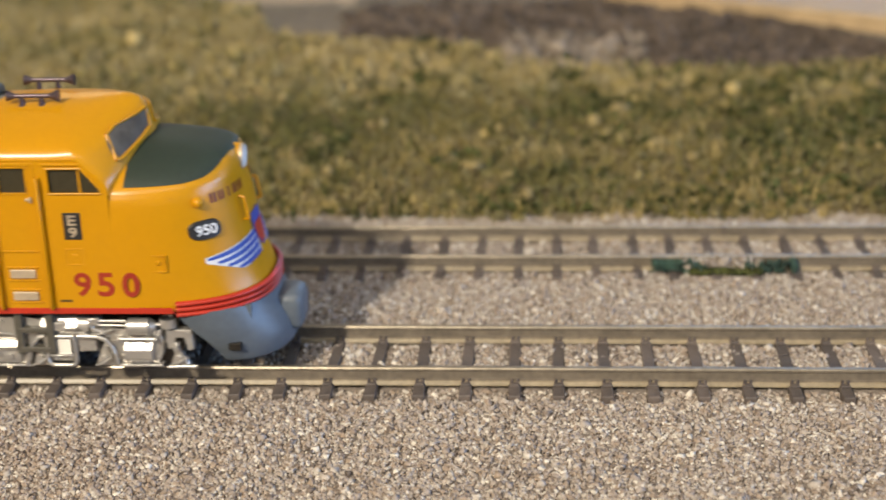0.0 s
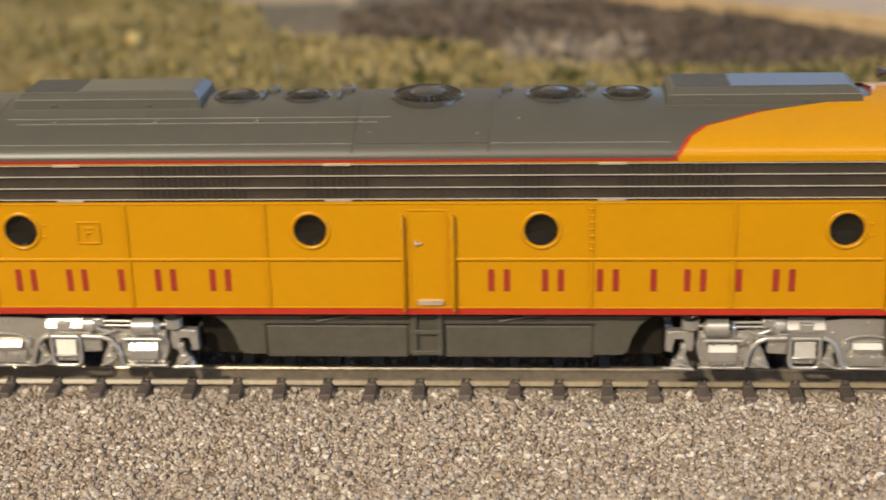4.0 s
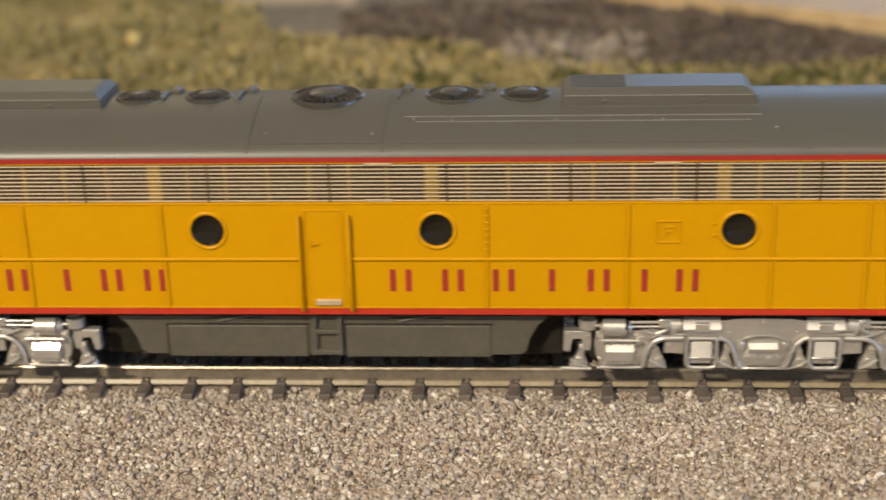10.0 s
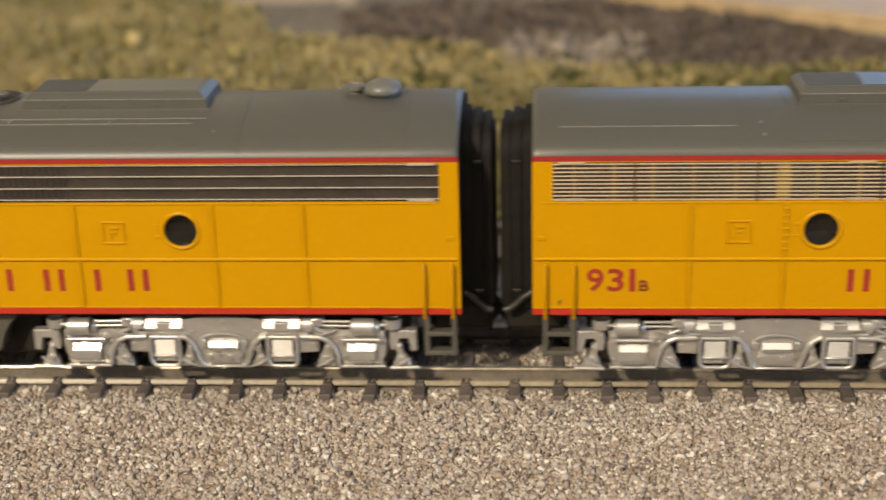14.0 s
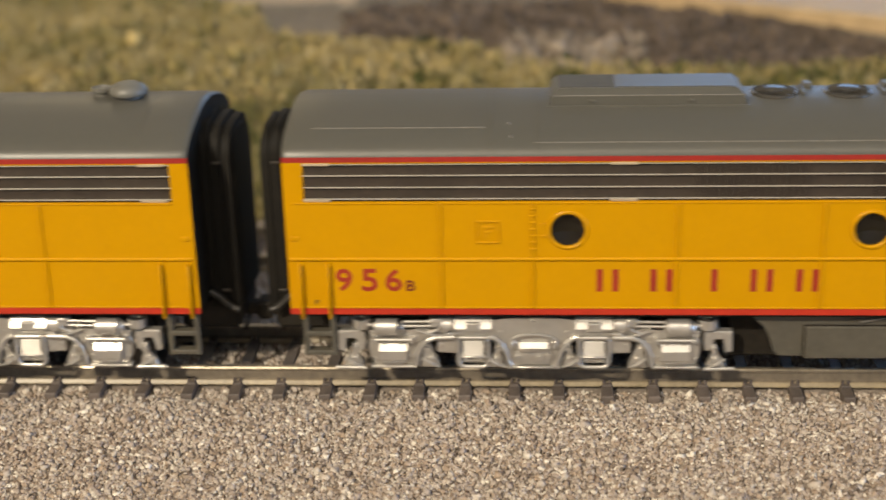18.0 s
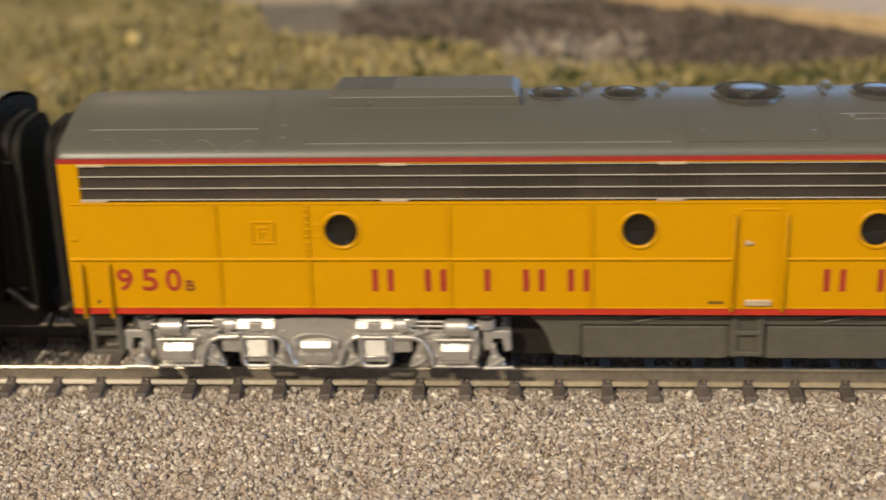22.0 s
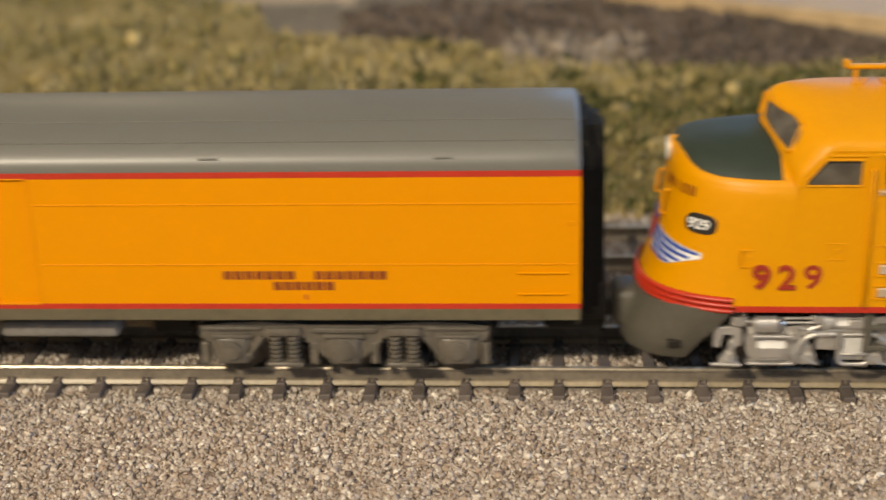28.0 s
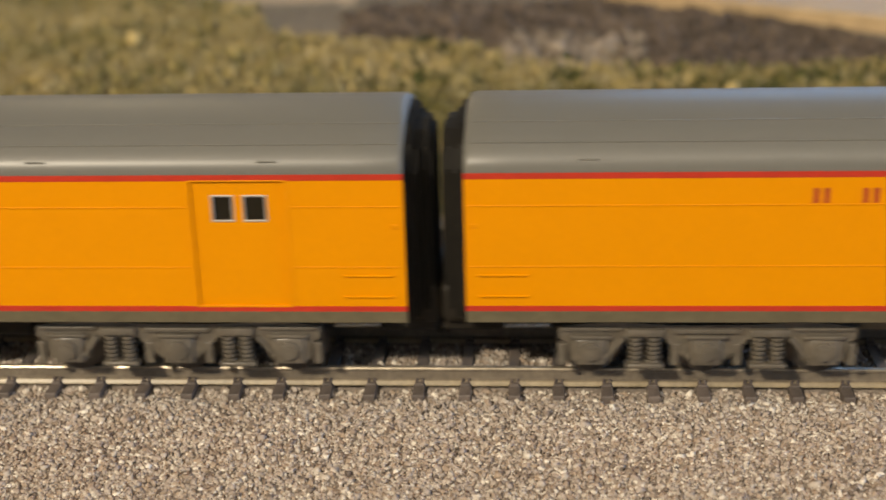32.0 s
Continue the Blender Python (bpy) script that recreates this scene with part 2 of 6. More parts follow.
def make_ground():
    xs = np.concatenate([np.arange(-2180, -320, 60), np.arange(-320, 320, 5), np.arange(320, 2181, 60)])
    ys = np.concatenate([np.arange(-400, -80, 40), np.arange(-80, 420, 5), np.arange(420, 901, 40)])
    bm = bmesh.new()
    grid(bm, [[(x, y, ground_height(x, y)) for x in xs] for y in ys])
    for f in bm.faces:
        c = f.calc_center_median()
        f.material_index = zone(c.x, c.y) if -320 < c.x < 320 and 100 < c.y < 420 else 0
    ob = finish("ground", bm, SOIL, smooth=60)
    ob.data.materials.append(DIRT)
    ob.data.materials.append(SAND)
    ob.data.materials.append(EARTH)
    return tagged(ob, "scenery ground of brown soil, dark dirt and pale sand", "ground", kind="structure")


make_ground()


def make_room():
    w = {"wall_north": (-2500, 2500, 2300, 2400, -900, 1400), "wall_south": (-2500, 2500, -2400, -2300, -900, 1400),
         "wall_west": (-2600, -2500, -2300, 2300, -900, 1400), "wall_east": (2500, 2600, -2300, 2300, -900, 1400),
         "ceiling": (-2600, 2600, -2400, 2400, 1405, 1500), "floor": (-2600, 2600, -2400, 2400, -1000, -905)}
    for name, b in w.items():
        tagged(finish(name, box(bmesh.new(), *b), WALL), "plain painted " + name.split("_")[0] + " of the hobby room", name.split("_")[0], kind="structure")


make_room()

TIE_STEP, TIE_X0 = 8.088, -86.56
TRACK_Y = (0.0, 53.2)


def rail_outline(y):
    half = [(0.95, -2.3), (0.40, -2.0), (0.32, -0.75), (0.55, -0.55), (0.55, -0.17), (0.44, 0.0)]
    return [(y - a, z) for a, z in half] + [(y + a, z) for a, z in half[::-1]]


def make_track(y, name, label):
    track = thing(name, label, "track", (0, 0, 0))
    for s in (-1, 1):
        c = y + s * 8.75
        rail = part("rail", extrude_x(bmesh.new(), rail_outline(c), -2100, 2100), RAIL, track)
        part("rail_head", extrude_x(bmesh.new(), [(c - 0.57, -0.2), (c - 0.45, 0.005), (c - 0.36, 0.03), (c + 0.36, 0.03), (c + 0.45, 0.005), (c + 0.57, -0.2)], -2100, 2100), RAILTOP, rail, "polished running surface of the rail")
        part("rail_foot", extrude_x(bmesh.new(), [(c - 1.5, -2.95), (c - 1.5, -2.78), (c - 1.14, -2.22), (c - 0.7, -2.2), (c + 0.7, -2.2), (c + 1.14, -2.22), (c + 1.5, -2.78), (c + 1.5, -2.95)], -2100, 2100), RAILFOOT, rail, "bare brassy foot of the rail")
    bm = box(bmesh.new(), -1.05, 1.05, -14.6, 14.6, -1.9, 0.0, 0.15)
    tie = part("tie", bm, TIE, track)
    plate = bmesh.new()
    for s in (-1, 1):
        for e in (-1, 1):
            box(plate, -0.8, 0.8, s * 8.75 + e * 1.5 - 0.75, s * 8.75 + e * 1.5 + 0.75, -0.1, 0.42, 0.12)
            rod(plate, (-0.5, s * 8.75 + e * 1.2, 0.3), (-0.5, s * 8.75 + e * 1.2, 1.0), 0.28, 6)
            rod(plate, (0.5, s * 8.75 + e * 1.2, 0.3), (0.5, s * 8.75 + e * 1.2, 1.0), 0.28, 6)
    spikes = part("tie_plate", plate, TIE, tie)
    places = [TIE_X0 + TIE_STEP * i for i in range(-26, 50)]
    rng = random.Random(int(y) + 5)
    for i, x in enumerate(places):
        m = pose((x + rng.uniform(-0.25, 0.25)) * MM, y * MM, -2.68 * MM, 0, 0, rng.uniform(-0.8, 0.8))
        if i == 0:
            tie.matrix_basis = m
        else:
            t2 = new("tie", tie.data)
            t2.parent, t2.matrix_basis = track, m
            p2 = new("tie_plate", spikes.data)
            p2.parent = t2
    bm = bmesh.new()
    for i in list(range(-248, -26)) + list(range(50, 268)):
        c = TIE_X0 + TIE_STEP * i
        vs = [bm.verts.new((c + a * 1.05, y + b * 14.6, -2.68 - d)) for a, b, d in ((-1, -1, 0), (1, -1, 0), (1, 1, 0), (-1, 1, 0), (-1, -1, 1.9), (1, -1, 1.9), (1, 1, 1.9), (-1, 1, 1.9))]
        for f in ((0, 1, 2, 3), (0, 4, 5, 1), (1, 5, 6, 2), (2, 6, 7, 3), (3, 7, 4, 0)):
            bm.faces.new([vs[j] for j in f])
    far = part("far_ties", bm, TIE, track, "long run of dark plastic ties")
    tagged(far, "long run of dark plastic ties", kind="stuff")
    if y > 0:
        part("rail_joint", box(bmesh.new(), 38.2, 38.6, y + 8.75 - 0.62, y + 8.75 + 0.62, -2.0, 0.04), TIE, track, "dark gap where two rails meet")
    return track


make_track(TRACK_Y[0], "front_track", "model track with brown weathered rails on dark plastic ties")
make_track(TRACK_Y[1], "rear_track", "parallel model track with weathered rails in pale ballast")


def stones(name, count, xr, yr, size, height, mat, label, category, seed, flat=0.75, keep=None, angular=False):
    """Loose crushed pieces as one mesh."""
    rng = np.random.RandomState(seed)
    if angular:
        ico = np.array([(a, b, c) for a in (-1, 1) for b in (-1, 1) for c in (-1, 1)]) * 0.62
        f = np.array([(0, 1, 3), (0, 3, 2), (4, 6, 7), (4, 7, 5), (0, 4, 5), (0, 5, 1), (2, 3, 7), (2, 7, 6), (0, 2, 6), (0, 6, 4), (1, 5, 7), (1, 7, 3)])
    else:
        g = (1 + 5 ** 0.5) / 2
        ico = np.array([(-1, g, 0), (1, g, 0), (-1, -g, 0), (1, -g, 0), (0, -1, g), (0, 1, g), (0, -1, -g), (0, 1, -g), (g, 0, -1), (g, 0, 1), (-g, 0, -1), (-g, 0, 1)]) / 1.9
        f = np.array([(0, 11, 5), (0, 5, 1), (0, 1, 7), (0, 7, 10), (0, 10, 11), (1, 5, 9), (5, 11, 4), (11, 10, 2), (10, 7, 6), (7, 1, 8), (3, 9, 4), (3, 4, 2), (3, 2, 6), (3, 6, 8), (3, 8, 9), (4, 9, 5), (2, 4, 11), (6, 2, 10), (8, 6, 7), (9, 8, 1)])
    corners = len(ico)
    x = rng.uniform(*xr, count)
    y = rng.uniform(*yr, count)
    z = height(x, y, rng)
    ok = ~np.isnan(z) if keep is None else (~np.isnan(z) & keep(x, y, rng))
    x, y, z = x[ok], y[ok], z[ok]
    n = len(x)
    q = rng.normal(size=(n, 4))
    q /= np.linalg.norm(q, axis=1)[:, None]
    a, b, c, d = q.T
    R = np.stack([1 - 2 * (c * c + d * d), 2 * (b * c - a * d), 2 * (b * d + a * c), 2 * (b * c + a * d), 1 - 2 * (b * b + d * d), 2 * (c * d - a * b), 2 * (b * d - a * c), 2 * (c * d + a * b), 1 - 2 * (b * b + c * c)], 1).reshape(n, 3, 3)
    rad = size * np.exp(rng.normal(0, 0.25 if angular else 0.40, n)) / 2
    v = ico[None] * rng.uniform(0.62, 1.25, (n, corners, 1)) * (rad[:, None, None] * rng.uniform(*((0.5, 1.4) if angular else (0.7, 1.25)), (n, 1, 3)))
    v = np.einsum("nij,nkj->nki", R, v)
    v[:, :, 2] *= flat
    v += np.stack([x, y, z], 1)[:, None]
    verts = (v.reshape(-1, 3) * MM)
    faces = (f[None] + corners * np.arange(n)[:, None, None]).reshape(-1, 3)
    me = bpy.data.meshes.new(name)
    me.vertices.add(len(verts))
    me.vertices.foreach_set("co", verts.astype(np.float32).ravel())
    me.loops.add(faces.size)
    me.loops.foreach_set("vertex_index", faces.astype(np.int32).ravel())
    me.polygons.add(len(faces))
    me.polygons.foreach_set("loop_start", np.arange(0, faces.size, 3, dtype=np.int32))
    me.update(calc_edges=True)
    me.materials.append(mat)
    ob = new(name, me)
    return tagged(ob, label, category, kind="stuff")


def bed_height(x, y):
    """Ballast surface in mm: a level bed with a shallow shoulder in front."""
    z = np.full_like(x, -3.3)
    for ty in TRACK_Y:
        d = np.abs(y - ty)
        z = np.where((d < 7.2), -3.15, z)
    z = np.where(y < -18, -3.3 - (-18 - y) * 0.03, z)
    z = z - 0.75 * np.exp(-((y + 13.0) / 3.2) ** 2)
    return z + 0.22 * np.sin(x * 0.21 + y * 0.13) * np.cos(y * 0.17 - x * 0.05)


def off_ties(x, y, rng):
    """Keeps most stones off the tops of ties and off the rails."""
    hide = np.zeros(len(x), bool)
    for ty in TRACK_Y:
        d = np.abs(y - ty)
        k = np.abs((x - TIE_X0 + TIE_STEP / 2) % TIE_STEP - TIE_STEP / 2)
        hide |= (d < 11.0) & (k < 1.2) & (rng.uniform(size=len(x)) < 0.88)
        hide |= np.abs(d - 8.75) < 1.75
    return ~hide


def make_bed():
    xs, ys = np.concatenate([np.arange(-2178, -330, 44), np.arange(-330, 331, 3.0), np.arange(374, 2179, 44)]), np.arange(-120, 80, 2.0)
    bm = bmesh.new()
    grid(bm, [[(x, y, float(bed_height(np.array([x]), np.array([y]))[0]) - 0.21 - (0.8 if y > 76 else 0)) for x in xs] for y in ys])
    tagged(finish("ballast_bed", bm, STONEBED, smooth=60), "glued grey-beige ballast bed under both tracks", "ballast bed", kind="structure")


make_bed()
stones("ballast", 150000, (-135, 92), (-56, 79), 0.90, lambda x, y, r: bed_height(x, y) + r.uniform(-0.36, 0.14, len(x)), STONE, "pale grey and beige crushed ballast between the tracks", "ballast", 3, flat=0.85,
       keep=lambda x, y, r: off_ties(x, y, r) & (x > -92 - (y + 50) * 0.34) & (x < 60 + (y + 50) * 0.22), angular=True)


def on_ground(lift):
    return lambda x, y, r: np.array([ground_height(a, b) for a, b in zip(x, y)]) + r.uniform(-0.4, lift, len(x))


def turf_zone(x, y, rng):
    edge = 76 + 2.5 * np.sin(x * 0.11) + 1.5 * np.sin(x * 0.31 + 1)
    k = np.array([zone(a, b) == 0 for a, b in zip(x, y)])
    return k & (y > edge)


def patchy(x, y):
    # Clumps get denser towards the right, so that side is darker.
    return np.array([noise.noise((a * 0.045, b * 0.06, 9.0)) + a * 0.0046 > 0.10 for a, b in zip(x, y)])


def dirt_zone(x, y, rng):
    return np.array([zone(a, b) == 1 for a, b in zip(x, y)])


def pale_part(x, y, rng):
    """The paler part of the rise: higher up, further left, and a right-hand patch."""
    return np.array([b + 22.0 * noise.noise((a * 0.03, b * 0.03, 5.0)) + 9.0 * noise.noise((a * 0.12, b * 0.12, 6.0)) + a * -0.12 > 158 or (a > 66 and b - 12.0 * noise.noise((a * 0.05, b * 0.05, 8.0)) > 150) for a, b in zip(x, y)])


stones("dry_turf", 30000, (-210, 150), (110, 290), 1.9, on_ground(1.6), PALE_TURF, "tan and yellowish ground foam high on the rise and at left", "turf", 31, flat=1.0, keep=lambda x, y, r: turf_zone(x, y, r) & pale_part(x, y, r), angular=True)
stones("turf", 62000, (-190, 150), (72, 290), 1.5, on_ground(1.6), TURF, "olive and brown ground foam turf on the rise", "turf", 11, flat=1.0, keep=lambda x, y, r: turf_zone(x, y, r) & ~pale_part(x, y, r), angular=True)
stones("dark_tufts", 14000, (-190, 150), (76, 270), 1.7, on_ground(2.2), OLIVE, "dark olive clumps in low patches of the turf", "tufts", 19, flat=1.1, angular=True, keep=lambda x, y, r: turf_zone(x, y, r) & patchy(x, y))
stones("dry_tufts", 300, (-190, 150), (74, 270), 2.6, on_ground(2.4), STRAW, "straw-yellow tufts scattered over the turf", "tufts", 12, flat=0.8, keep=turf_zone)


def make_grass():
    """Short dry and green fibres in loose bunches on the rise."""
    rng = np.random.RandomState(77)
    kinds = (("dry_grass", STRAW, 330, 9, "bunches of straw-coloured static grass on the turf"), ("green_grass", OLIVE, 420, 9, "bunches of dull green static grass on the turf"))
    for name, mat, bunches, blades, label in kinds:
        co, faces = [], []
        for b in range(bunches):
            bx0, by0 = rng.uniform(-185, 145), 76 + 180 * rng.uniform() ** 1.6
            if zone(bx0, by0) != 0:
                continue
            big = rng.uniform(0.6, 1.5)
            for k in range(blades):
                x, y = bx0 + rng.normal() * 1.1 * big, by0 + rng.normal() * 0.9 * big
                z = ground_height(x, y)
                a, h, w = rng.uniform(0, 6.283), rng.uniform(1.6, 4.4) * big, rng.uniform(0.22, 0.45)
                lx, ly = rng.normal() * 0.8 * big, rng.normal() * 0.6 * big
                n = len(co)
                for q in range(3):
                    co.append((x + w * math.cos(a + q * 2.094), y + w * math.sin(a + q * 2.094), z))
                co.append((x + lx, y + ly, z + h))
                faces += [(n, n + 1, n + 3), (n + 1, n + 2, n + 3), (n + 2, n, n + 3)]
        me = bpy.data.meshes.new(name)
        me.from_pydata([(a * MM, b * MM, c * MM) for a, b, c in co], [], faces)
        me.materials.append(mat)
        tagged(new(name, me), label, "grass", kind="stuff")


make_grass()
stones("dirt_clods", 9000, (-90, 150), (150, 262), 2.2, on_ground(0.7), DIRT, "dark brown soil crumbs on the bank", "dirt", 13, flat=0.7, keep=dirt_zone)
stones("pale_gravel", 760, (-13, 30), (182, 212), 2.0, on_ground(1.0), GRAVEL, "pale dusty gravel at the edge of the dirt", "gravel", 14, flat=0.7)
stones("green_flock", 170, (22, 33), (42.0, 44.2), 1.0, lambda x, y, r: -2.6 + r.uniform(0, 2.0, len(x)), FLOCK, "dark green flock stuck to the rear rail", "flock", 15)
stones("green_flock", 130, (41, 51), (41.6, 44.0), 1.0, lambda x, y, r: -2.6 + r.uniform(0, 1.8, len(x)), FLOCK, "dark green flock beside the rear rail", "flock", 16)
stones("ballast_heap", 330, (28, 44), (42.2, 44.0), 0.9, lambda x, y, r: -2.6 + r.uniform(0, 2.3, len(x)), STONE, "loose ballast heaped against the rear rail", "ballast", 17, angular=True)


stones("olive_flock", 200, (30, 44), (40.6, 42.6), 1.0, lambda x, y, r: -3.0 + r.uniform(0, 0.8, len(x)), OLIVE, "dull olive flock spilled below the ballast heap", "flock", 18)


def make_fibre():
    bm = bmesh.new()
    prev = None
    for k in range(13):
        q = (37.3 + k * 0.87, -1.2 + k * 0.36 + 0.2 * math.sin(k * 0.5), -2.4 + 0.07 * k)
        if prev:
            rod(bm, prev, q, 0.09, 5)
        prev = q
    tagged(finish("stray_fibre", bm, TIE), "thin dark stray fibre lying across the ties", "fibre")


make_fibre()


def make_table():
    table = thing("layout_table", "plain plywood table that carries the model railway", "table", (0, 0, -905))
    part("tabletop", box(bmesh.new(), -2190, 2190, -410, 870, 880, 896, 1.0), WOOD, table)
    for a in (-2050, 0, 2050):
        for b in (-330, 790):
            part("leg", box(bmesh.new(), a - 35, a + 35, b - 35, b + 35, 0, 879, 2.0), WOOD, table)


make_table()


def make_board():
    bm = box(bmesh.new(), 0, 420, 0, 90, -8, 9, 0.8, 2)
    ob = finish("wooden_board", bm, WOOD)
    ob.matrix_basis = pose(20 * MM, 258 * MM, 4 * MM, 0, 0, -30.5)
    tagged(ob, "raw pale plywood board lying behind the dirt bank", "board")


make_board()


# ---- the train: helpers ----
SIDE, FLOOR_Z, EAVE = 17.3, 13.9, 41.0
ROOF_LINE = [(17.3, 41.0), (17.1, 41.7), (16.2, 42.5), (14.4, 43.4), (12.0, 44.3), (8.0, 45.5), (4.0, 46.4), (0.0, 46.7)]
COACH_LINE = [(17.3, 38.6), (17.25, 39.8), (16.6, 41.2), (14.8, 42.8), (12.0, 44.2), (8.0, 45.5), (4.0, 46.3), (0.0, 46.6)]


def on_roof(y, line=None):
    """Height of the roof at y."""
    line = line or ROOF_LINE
    return float(np.interp(abs(y), [p[0] for p in line[::-1]], [p[1] for p in line[::-1]]))


def roof_skin(bm, x0, x1, line, edge=0.9):
    """An arched roof whose ends turn down a little."""
    lo, hi = min(x0, x1), max(x0, x1)
    rows = []
    for x, k in [(lo, 1.0), (lo + edge * 0.3, 0.35), (lo + edge, 0.0)] + [(x, 0.0) for x in np.linspace(lo + 8, hi - 8, 16)] + [(hi - edge, 0.0), (hi - edge * 0.3, 0.35), (hi, 1.0)]:
        rows.append([(x, y * (1 - 0.02 * k * edge), line[0][1] + (z - line[0][1]) * (1 - 0.11 * k * edge)) for y, z in both(line)])
    grid(bm, rows)
    return bm


def both(line):
    return [(-y, z) for y, z in line] + [(y, z) for y, z in line[-2::-1]]


def curve_width(z):
    """Half width of the locomotive at height z."""
    if z <= 41.0:
        return 17.3
    zs = [p[1] for p in ROOF_LINE]
    return float(np.interp(z, zs, [p[0] for p in ROOF_LINE]))


def skin(bm, x0, x1, z0, z1, y, depth, rects=(), rounds=()):
    """A wall at y with real openings: rects (x0, x1, z0, z1), rounds (x, z, r). depth: how far the reveals go in."""
    cells = [(min(a, b), max(a, b), c, d, None) for a, b, c, d in rects] + [(x - r - 0.6, x + r + 0.6, z - r - 0.6, z + r + 0.6, (x, z, r)) for x, z, r in rounds]
    xs = sorted({x0, x1, *[c[0] for c in cells], *[c[1] for c in cells]})
    zs = sorted({z0, z1, *[c[2] for c in cells], *[c[3] for c in cells]})
    for i in range(len(xs) - 1):
        for j in range(len(zs) - 1):
            mx, mz = (xs[i] + xs[i + 1]) / 2, (zs[j] + zs[j + 1]) / 2
            if any(c[0] < mx < c[1] and c[2] < mz < c[3] for c in cells):
                continue
            bm.faces.new([bm.verts.new(p) for p in ((xs[i], y, zs[j]), (xs[i + 1], y, zs[j]), (xs[i + 1], y, zs[j + 1]), (xs[i], y, zs[j + 1]))])
    for a, b, c, d, hole in cells:
        if hole is None:
            ring = [(a, c), (b, c), (b, d), (a, d)]
        else:
            hx, hz, r = hole
            n = 32
            ring = [(hx + r * math.cos(2 * math.pi * k / n), hz + r * math.sin(2 * math.pi * k / n)) for k in range(n)]
            outer = []
            for k in range(n):
                cx, cz = math.cos(2 * math.pi * k / n), math.sin(2 * math.pi * k / n)
                s = (r + 0.6) / max(abs(cx), abs(cz))
                outer.append((hx + s * cx, hz + s * cz))
            vi = [bm.verts.new((p[0], y, p[1])) for p in ring]
            vo = [bm.verts.new((p[0], y, p[1])) for p in outer]
            for k in range(n):
                bm.faces.new((vi[k], vi[(k + 1) % n], vo[(k + 1) % n], vo[k]))
        near = [bm.verts.new((p[0], y, p[1])) for p in ring]
        far = [bm.verts.new((p[0], y + depth, p[1])) for p in ring]
        for k in range(len(ring)):
            j = (k + 1) % len(ring)
            bm.faces.new((near[k], near[j], far[j], far[k]))
    bmesh.ops.remove_doubles(bm, verts=bm.verts, dist=0.0005)
    return bm


def lettering(name, text, x, z, width, height, y, mat, parent, label="", depth=0.05):
    """Characters that stand upright on a side facing -y, centred at x, z."""
    cu = bpy.data.curves.new("letters", "FONT")
    cu.body, cu.extrude, cu.offset, cu.align_x, cu.align_y = text, 0.01, 0.022, "CENTER", "CENTER"
    tmp = new("letters", cu)
    me = bpy.data.meshes.new_from_object(tmp.evaluated_get(bpy.context.evaluated_depsgraph_get()))
    bpy.data.objects.remove(tmp)
    co = np.empty(len(me.vertices) * 3)
    me.vertices.foreach_get("co", co)
    co = co.reshape(-1, 3)
    lo, hi = co.min(0), co.max(0)
    n = (co - (lo + hi) / 2) / (hi - lo)
    out = np.stack([x + n[:, 0] * width, y + n[:, 2] * depth, z + n[:, 1] * height], 1) * MM
    me.vertices.foreach_set("co", out.ravel())
    me.update()
    me.materials.clear()
    me.materials.append(mat)
    me.name = name
    ob = new(name, me)
    ob.parent = parent
    return tagged(ob, label) if label else ob


def letter_bars(parent, places, z, width, height, y, mat, name="lettering_bar", weight=0.29):
    """Plain bars in place of a maker's or owner's name: wide characters get two stems, narrow ones a single stem."""
    for x, wide in places:
        bm = bmesh.new()
        stem = width * weight
        if wide:
            for s in (-1, 1):
                box(bm, x + s * (width - stem) / 2 - stem / 2, x + s * (width - stem) / 2 + stem / 2, y - 0.03, y + 0.05, z - height / 2, z + height / 2)
        else:
            box(bm, x - stem / 2, x + stem / 2, y - 0.03, y + 0.05, z - height / 2, z + height / 2)
        part(name, bm, mat, parent)


def wheelset(parent, x, r, mat=None):
    """Two flanged wheels with four spoke holes on an axle, turning about y."""
    bm = bmesh.new()
    for s in (-1, 1):
        rod(bm, (0, s * 7.3, 0), (0, s * 9.9, 0), r, 28)
        rod(bm, (0, s * 7.0, 0), (0, s * 7.5, 0), r + 0.75, 28)
        rod(bm, (0, s * 9.9, 0), (0, s * 10.2, 0), r * 0.35, 12)
        for k in range(4):
            a = math.pi / 4 + k * math.pi / 2
            rod(bm, (r * 0.62 * math.cos(a), s * 9.8, r * 0.62 * math.sin(a)), (r * 0.62 * math.cos(a), s * 10.0, r * 0.62 * math.sin(a)), r * 0.14, 8)
    rod(bm, (0, -12, 0), (0, 12, 0), 1.0, 10)
    ob = part("wheelset", bm, WEAR, parent, "dark steel flanged wheels on one axle", smooth=40)
    ob.matrix_basis = pose(x * MM, 0, r * MM)
    WHEELS.append((ob, x, r))
    return ob


WHEELS = []


def tube(bm, pts, r, seg=8):
    """A bent rod through points."""
    for a, b in zip(pts, pts[1:]):
        rod(bm, a, b, r, seg)
    for p in pts[1:-1]:
        bmesh.ops.create_icosphere(bm, subdivisions=1, radius=r * 1.02, matrix=Matrix.Translation(p))
    return bm


